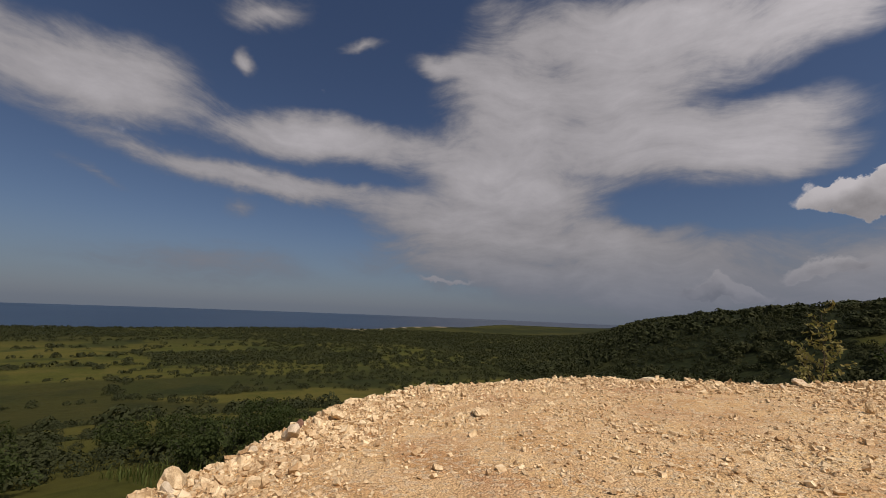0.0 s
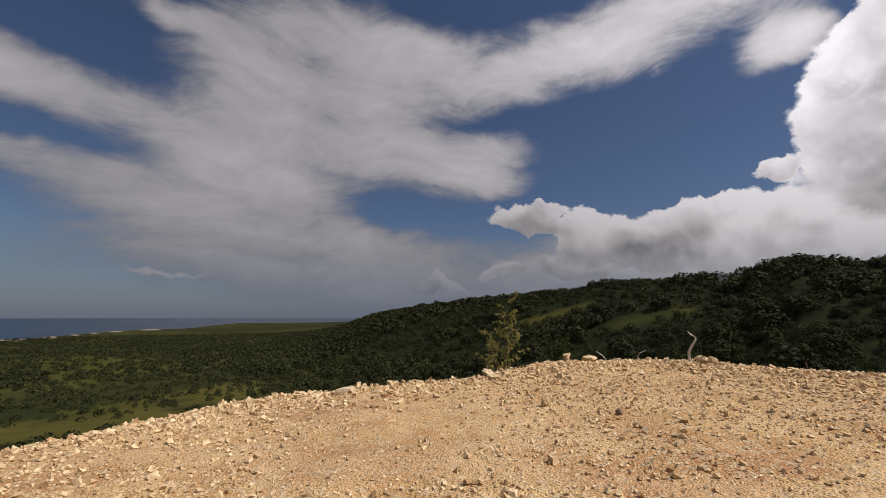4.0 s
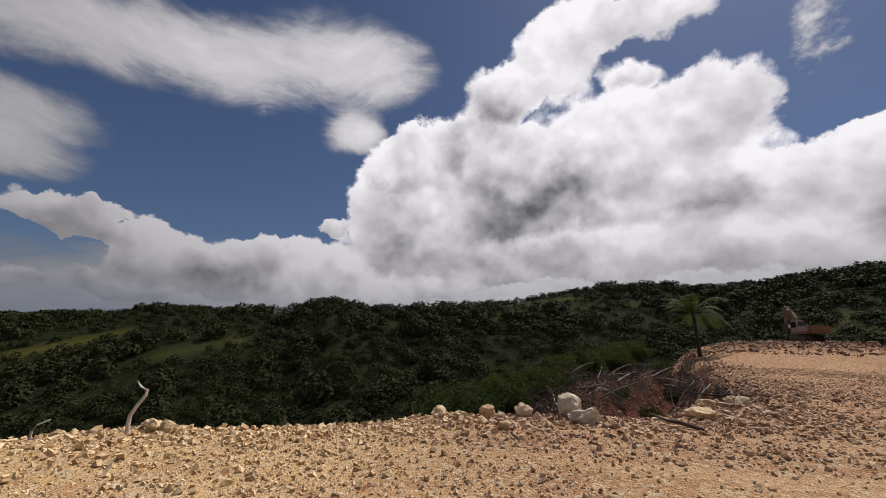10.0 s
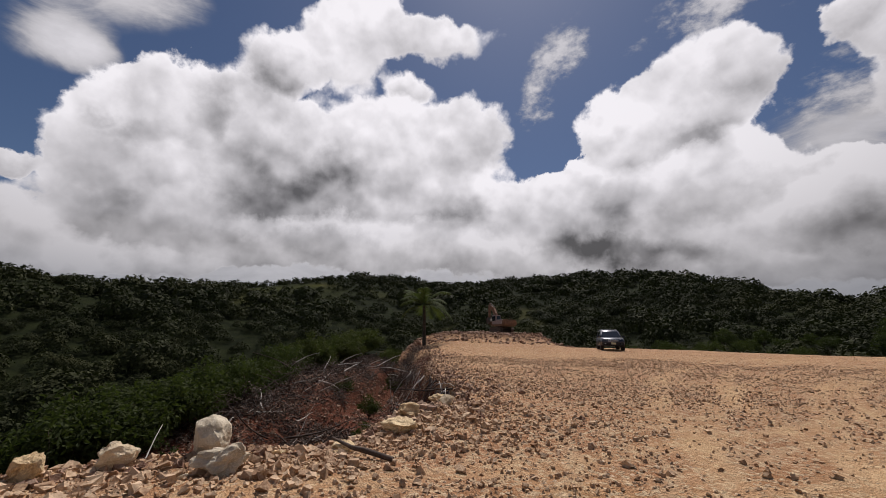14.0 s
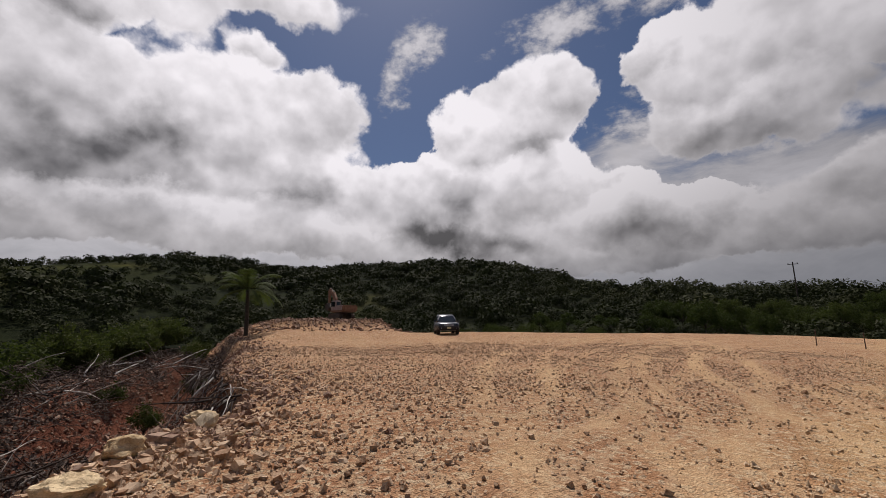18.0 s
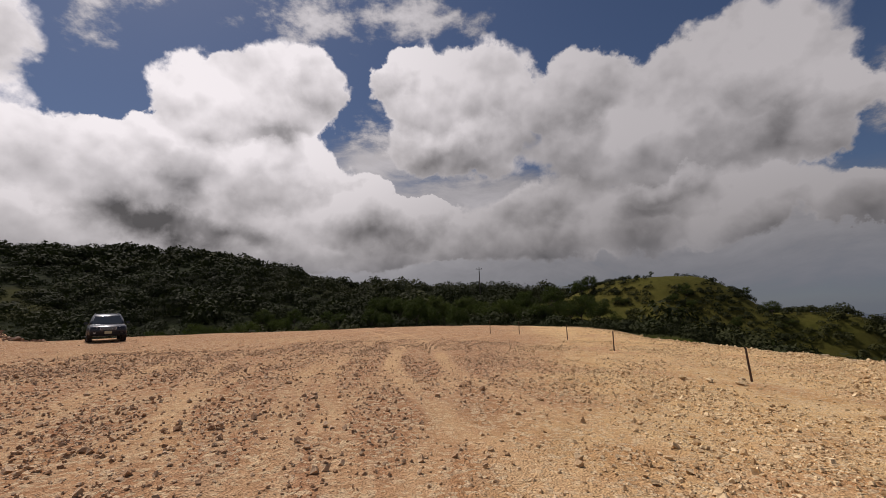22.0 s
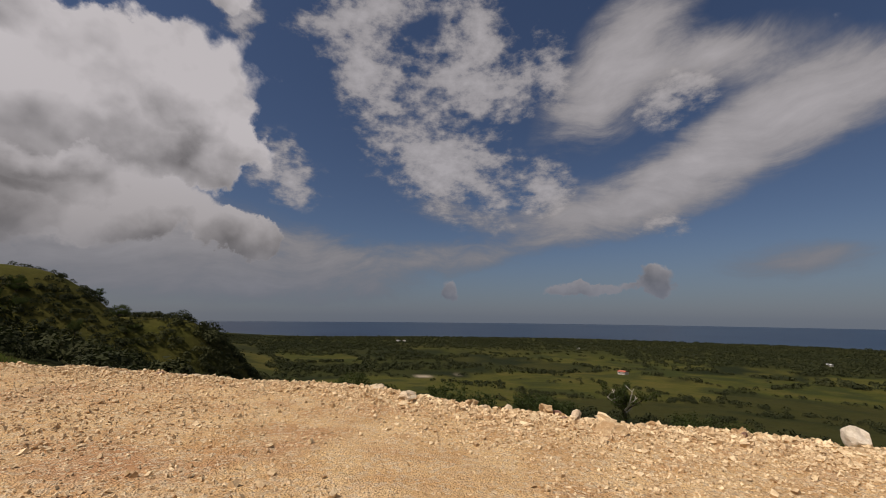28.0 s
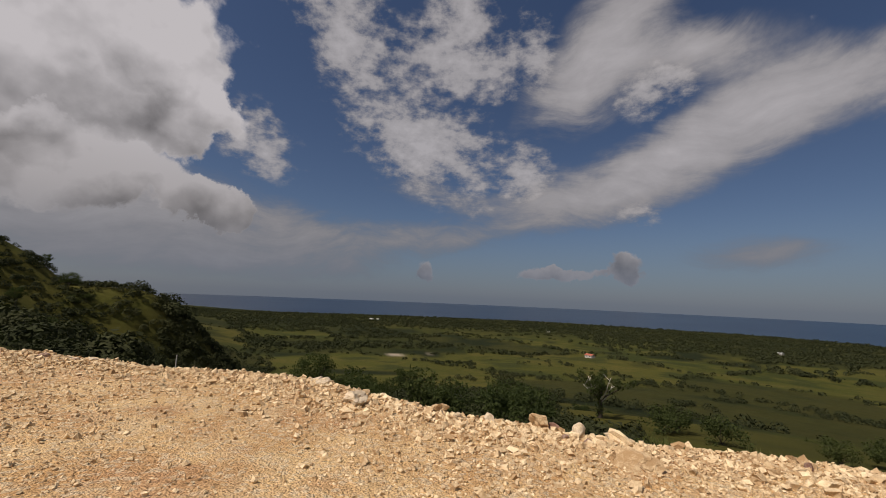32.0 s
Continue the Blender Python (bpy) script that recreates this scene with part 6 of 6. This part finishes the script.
grass(18000, by_brink(1.2, 16, 39, 54.9), "tall green grass on the slope below the seaward brink", 0.5, 81)
grass(12000, by_brink(1.2, 12, 0, 18), "tall green grass on the slope below the rubble", 0.5, 82)
grass(9000, by_brink(1.0, 12, 32, 40), "long grass beyond the far end of the clearing", 0.55, 83)


def rock_mesh(name, seed, mat, rings=2, flat=0.7, rough=0.22):
    rnd = random.Random(seed)
    bm = bmesh.new()
    bmesh.ops.create_icosphere(bm, subdivisions=rings, radius=0.5)
    off = Vector((rnd.uniform(0, 50), rnd.uniform(0, 50), rnd.uniform(0, 50)))
    cuts = [(Vector((rnd.uniform(-1, 1), rnd.uniform(-1, 1), rnd.uniform(-1, 1))).normalized(), rnd.uniform(0.26, 0.42)) for _ in range(7)]
    sx, sy = rnd.uniform(0.8, 1.25), rnd.uniform(0.7, 1.1)
    for v in bm.verts:
        p = v.co.copy()
        for n, d in cuts:
            e = p.dot(n) - d
            if e > 0:
                p -= n * e * 0.9
        p += p.normalized() * noise.noise(p * 2.3 + off) * rough + p.normalized() * (noise.noise(p * 6.1 + off) * rough * 0.4 + noise.noise(p * 15.0 + off) * rough * 0.09 * min(rings - 1, 2))
        v.co = Vector((p.x * sx, p.y * sy, p.z * flat))
    me = bpy.data.meshes.new(name)
    bm.to_mesh(me)
    bm.free()
    me.materials.append(mat)
    return me


BIG = [rock_mesh("rock", 100 + k, (STONE, PALE, STONE)[k % 3], 4, 0.75, 0.2) for k in range(6)]
ROCKS = [rock_mesh("rock", 120 + k, (STONE, PALE, STONE, EARTHY)[k % 4], 2, (0.6, 0.75, 0.9)[k % 3]) for k in range(12)]
ROUND = rock_mesh("rock", 161, WHITE, 4, 0.9, 0.09)
PITTED = rock_mesh("rock", 168, WHITE, 4, 0.95, 0.24)
REDROCK = rock_mesh("rock", 150, EARTHY, 3, 0.7, 0.2)


def rock(x, y, sx, sy, sz, turn, me, label, tilt=0.0, up=None):
    z = ground_at(x, y) + (sz * 0.2 if up is None else up)
    ob = new("rock", me)
    ob.matrix_basis = Matrix.LocRotScale((x, y, z), Euler((radians(tilt), radians(tilt * 0.4), radians(turn))), (sx * 0.66, sy * 0.66, sz * 0.66))
    return tagged(ob, label, "rock", "large rocks")


rock(15.0, 0.62, 0.95, 0.85, 0.85, 20, ROUND, "large pale pitted limestone boulder at the brink", 0, 0.22)
rock(14.15, 0.5, 0.85, 0.55, 0.55, 75, PITTED, "low pale limestone boulder at the brink", 8)
rock(14.95, 1.5, 0.7, 0.5, 0.65, 120, BIG[1], "pale limestone block leaning on a boulder")
rock(14.9, 2.2, 0.5, 0.42, 0.7, 40, BIG[0], "upright limestone rock on the rubble edge", 15)
rock(15.1, 3.1, 0.55, 0.5, 0.4, 10, BIG[2], "limestone rock on the rubble edge")
rock(14.6, 2.7, 0.6, 0.4, 0.4, 80, BIG[5], "limestone rock on the rubble edge")
rock(13.7, 2.0, 0.34, 0.3, 0.32, 30, BIG[3], "rounded limestone rock on the gravel")
rock(8.0, 11.3, 1.0, 0.7, 0.5, 15, BIG[4], "large flat limestone rock on the brink")
rock(8.9, 10.75, 0.8, 0.6, 0.4, 50, BIG[1], "large limestone rock on the brink", 10)
rock(7.2, 11.6, 0.9, 0.7, 0.6, 80, BIG[2], "limestone rock on the brink")
rock(11.9, 10.75, 0.62, 0.4, 0.72, 30, BIG[0], "upright angular limestone rock on the brink", 12)
rock(12.6, 10.45, 0.8, 0.6, 0.45, 70, BIG[3], "limestone rock on the brink")
rock(14.75, 5.6, 0.75, 0.5, 0.58, 70, REDROCK, "reddish earthy rock on the brink", 14)
rock(13.9, 7.9, 0.62, 0.42, 0.42, 60, BIG[5], "limestone rock beside the bleached branch", 12)
rock(7.4, 7.5, 0.22, 0.18, 0.42, 0, BIG[2], "small upright limestone rock on the gravel")
rock(7.8, 6.4, 0.2, 0.2, 0.22, 40, REDROCK, "small reddish rock on the gravel")
rock(-4.5, -10.3, 0.95, 0.6, 0.55, 20, BIG[4], "long limestone rock on the seaward brink")
rock(-3.0, -5.95, 0.75, 0.6, 0.3, 60, BIG[5], "tilted flat limestone slab on the gravel", 22)
rock(-4.6, -7.05, 0.6, 0.5, 0.65, 30, BIG[0], "pointed pale limestone rock on the seaward brink", 12)
rock(-4.7, -1.35, 0.85, 0.8, 0.85, 10, ROUND, "rounded pale boulder on the seaward brink", 0, 0.25)
rock(-4.95, -8.83, 0.5, 0.4, 0.45, 110, BIG[0], "limestone rock on the seaward brink")
rock(-5.9, -11.6,  0.6, 0.4, 0.35, 140, BIG[1], "limestone rock on the seaward brink")
rock(-1.9, 9.3, 0.7, 0.5, 0.42, 30, BIG[2], "limestone rock on the northern brink")
rock(0.6, 7.2, 0.42, 0.32, 0.24, 100, BIG[5], "flat limestone rock on the gravel")
rock(8.6, 10.2, 0.5, 0.36, 0.34, 100, BIG[0], "limestone rock on the northern brink")
rock(3.9, -14.9, 0.34, 0.28, 0.26, 20, BIG[0], "limestone rock near a survey stake")
rock(3.5, -14.5, 0.28, 0.24, 0.26, 60, BIG[3], "limestone rock near a survey stake")
rock(2.9, -14.3, 0.3, 0.26, 0.24, 95, BIG[5], "limestone rock near a survey stake")
rock(2.45, -14.9, 0.26, 0.3, 0.2, 15, BIG[1], "limestone rock at the foot of a survey stake")
rock(2.6, -22.6, 0.3, 0.22, 0.18, 15, BIG[2], "limestone rock at the foot of a survey stake")
rock(-6.6, -26.8, 0.6, 0.45, 0.5, 15, BIG[1], "white limestone rock at the edge of the clearing")
rock(-6.2, -30.5, 0.7, 0.5, 0.5, 85, BIG[4], "white limestone rock at the edge of the clearing")
rock(-6.6, -22.6, 0.5, 0.4, 0.36, 45, BIG[0], "white limestone rock at the edge of the clearing")
rock(15.0, -2.0, 0.8, 0.6, 0.6, 45, BIG[0], "earth-stained limestone rock at the brink of the pit")
rock(16.0, -2.7, 0.6, 0.5, 0.5, 85, BIG[2], "earth-stained limestone rock at the brink of the pit")
rock(16.9, -4.0, 0.7, 0.5, 0.5, 15, BIG[5], "earth-stained limestone rock at the brink of the pit")
rock(14.4, -0.9, 0.5, 0.4, 0.36, 15, BIG[3], "limestone rock at the brink of the pit")

rnd = random.Random(9)
rng3 = np.random.default_rng(9)
# rubble along the brink, piece by piece where the walk passes nearest
for k in range(300):
    i = rnd.uniform(0, 20.5) if k % 2 else rnd.uniform(42.5, 53.0)
    a, b = PAD[int(i) % len(PAD)], PAD[(int(i) + 1) % len(PAD)]
    p = a * (1 - i % 1) + b * (i % 1)
    d = (b - a) / np.linalg.norm(b - a)
    w = rnd.gauss(-0.05, 0.5)
    x, y = p[0] - d[1] * w, p[1] + d[0] * w
    size = min(0.42, 0.08 + rnd.expovariate(13))
    ob = new("stone", ROCKS[rnd.randrange(12)])
    ob.matrix_basis = Matrix.LocRotScale((x, y, ground_at(x, y) + size * 0.16), Euler((rnd.uniform(-0.5, 0.5), rnd.uniform(-0.5, 0.5), rnd.uniform(0, 6.28))), (size * rnd.uniform(0.8, 1.3), size * rnd.uniform(0.7, 1.1), size * rnd.uniform(0.7, 1.1)))
    tagged(ob, "broken piece of cream limestone in the rubble along the brink", "stone", "rubble along the brink")


def gravel(name, x, y, size, mat, label, seed, sink=0.12, fine=False):
    """Loose broken stones, one mesh."""
    rng2 = np.random.default_rng(seed)
    z = land(x, y)[0]
    bm = bmesh.new()
    bmesh.ops.create_icosphere(bm, subdivisions=1, radius=0.5)
    base = np.array([v.co[:] for v in bm.verts])
    tri = np.array([[v.index for v in f.verts] for f in bm.faces])
    bm.free()
    if fine is None:
        base = np.array([(-0.4, -0.4, -0.36), (0.42, -0.38, -0.4), (0.4, 0.4, -0.34), (-0.42, 0.38, -0.4), (-0.36, -0.34, 0.38), (0.4, -0.3, 0.34), (0.32, 0.38, 0.4), (-0.38, 0.34, 0.32)])
        tri = np.array([(4, 5, 6), (4, 6, 7), (0, 1, 5), (0, 5, 4), (1, 2, 6), (1, 6, 5), (2, 3, 7), (2, 7, 6), (3, 0, 4), (3, 4, 7), (0, 3, 2), (0, 2, 1)])
    elif fine:
        base = np.array([(0.5, 0, 0), (0, 0.5, 0), (-0.5, 0, 0), (0, -0.5, 0), (0.16, 0.1, 0.3)])
        tri = np.array([(0, 1, 4), (1, 2, 4), (2, 3, 4), (3, 0, 4)])
    n = len(x)
    kinds = base[None] * rng2.uniform(0.6, 1.25, (60, len(base), 1)) + rng2.uniform(-0.13, 0.13, (60, len(base), 3))
    if fine is None:
        turns = np.linalg.qr(rng2.normal(size=(60, 3, 3)))[0]
        turns *= np.linalg.det(turns)[:, None, None]
        kinds = np.einsum("kij,kvj->kvi", turns, kinds * rng2.uniform(0.7, 1.15, (60, 1, 3)))
    shape = kinds[rng2.integers(0, 60, n)] * rng2.uniform(0.7, 1.2, (n, 1, 3)) * np.array([1, 1, 0.9])
    t = rng2.uniform(0, 6.28, n)
    c, s = np.cos(t)[:, None], np.sin(t)[:, None]
    v = np.stack([(shape[..., 0] * c - shape[..., 1] * s), (shape[..., 0] * s + shape[..., 1] * c), shape[..., 2]], -1) * size[:, None, None]
    v = v + np.stack([x, y, z + size * sink], 1)[:, None, :]
    f = tri[None] + (np.arange(n) * len(base))[:, None, None]
    me = mesh_of(name, v.reshape(-1, 3), f.reshape(-1, 3), mat)
    me.attributes.new("earth", "FLOAT", "POINT").data.foreach_set("value", np.repeat(earthy(x, y), len(base)).astype(np.float32))
    return tagged(new(name, me), label, "gravel", kind="stuff")


def pad_spots(n, seed, spread):
    """Places on the levelled ground, thickest near the walk and in drifts."""
    rng2 = np.random.default_rng(seed)
    a, r = rng2.uniform(0, 6.28, n), spread * rng2.uniform(0, 1, n) ** 0.62
    x, y = MID[0] + 1 + r * np.sin(a), MID[1] - 2 + r * np.cos(a)
    s = brink(x, y)
    drift = rough2(x, y, 2.6, 4, 61)
    edge = np.exp(-np.maximum(s, 0) / 2.2)
    keep = (s > -1.4) & (rng2.uniform(0, 1, n) < np.clip(0.42 + 0.95 * drift + 0.6 * edge, 0.05, 1))
    for cx, cy, rad in TRACKS:
        off = np.abs(np.abs(np.hypot(x - cx, y - cy) - rad) - 0.85)
        keep &= (off > 0.26) | (rng2.uniform(0, 1, n) < 0.5)
    return x[keep], y[keep], s[keep], rng2


x, y, s, rng2 = pad_spots(260000, 91, 21)
gravel("gravel", x, y, np.minimum(0.065, 0.022 + rng2.exponential(0.016, len(x))), STONE, "fine limestone grit strewn over the levelled ground", 90, 0.0, True)
x, y, s, rng2 = pad_spots(150000, 98, 24)
gravel("gravel", x, y, np.minimum(0.1, 0.028 + rng2.exponential(0.015, len(x)) * (1 + 1.1 * np.exp(-np.maximum(s, 0) / 1.5))), STONE, "loose cream limestone gravel strewn over the levelled ground", 92, 0.22, None)
x, y, s, rng2 = pad_spots(60000, 93, 50)
gravel("gravel", x, y, np.minimum(0.09, 0.03 + rng2.exponential(0.013, len(x))), STONE, "coarse limestone chips over the levelled ground", 94, 0.22, None)
i = np.where(rng3.uniform(0, 1, 26000) < 0.5, rng3.uniform(0, 21, 26000), rng3.uniform(39, 52, 26000))
k = i.astype(int) % len(PAD)
f = (i - i.astype(int))[:, None]
p = PAD[k] * (1 - f) + PAD[(k + 1) % len(PAD)] * f
d = PAD[(k + 1) % len(PAD)] - PAD[k]
d /= np.linalg.norm(d, axis=1)[:, None]
w = rng3.normal(-0.35, 0.85, len(i))
gravel("rubble", p[:, 0] - d[:, 1] * w, p[:, 1] + d[:, 0] * w, np.minimum(0.16, 0.03 + rng3.exponential(0.03, len(i))), STONE, "broken limestone rubble pushed up along the brink", 95, 0.2, None)
i = rng3.uniform(19.6, 29.0, 9000)
k = i.astype(int) % len(PAD)
f = (i - i.astype(int))[:, None]
p = PAD[k] * (1 - f) + PAD[(k + 1) % len(PAD)] * f
d = PAD[(k + 1) % len(PAD)] - PAD[k]
d /= np.linalg.norm(d, axis=1)[:, None]
w = rng3.normal(0.8, 0.95, len(i))
gravel("rubble", p[:, 0] - d[:, 1] * w, p[:, 1] + d[:, 0] * w, np.minimum(0.22, 0.03 + rng3.exponential(0.034, len(i))), EARTHY, "earth-stained stones tumbled down the cut bank of the pit", 99, 0.2, None)
n = 15000
a, q = rng3.uniform(0, 6.28, n), np.sqrt(rng3.uniform(0, 1, n))
x, y = 26.5 + 12.5 * q * np.cos(a), -3.6 + 5.2 * q * np.sin(a) - 0.35 * (12.5 * q * np.cos(a))
keep = brink(x, y) < 0.6
gravel("rubble", x[keep], y[keep], np.minimum(0.2, 0.03 + rng3.exponential(0.04, keep.sum())), EARTHY, "red earth clods and stones in the pit", 96, 0.2, None)
n = 4200
a, q = rng3.uniform(0, 6.28, n), np.sqrt(rng3.uniform(0, 1, n))
x, y = 43.5 + 9 * q * np.cos(a), -27.0 + 9.5 * q * np.sin(a)
gravel("rubble", x, y, np.minimum(0.4, 0.05 + rng3.exponential(0.07, n)), EARTHY, "rubble mound of stones and red earth", 97, 0.25, None)
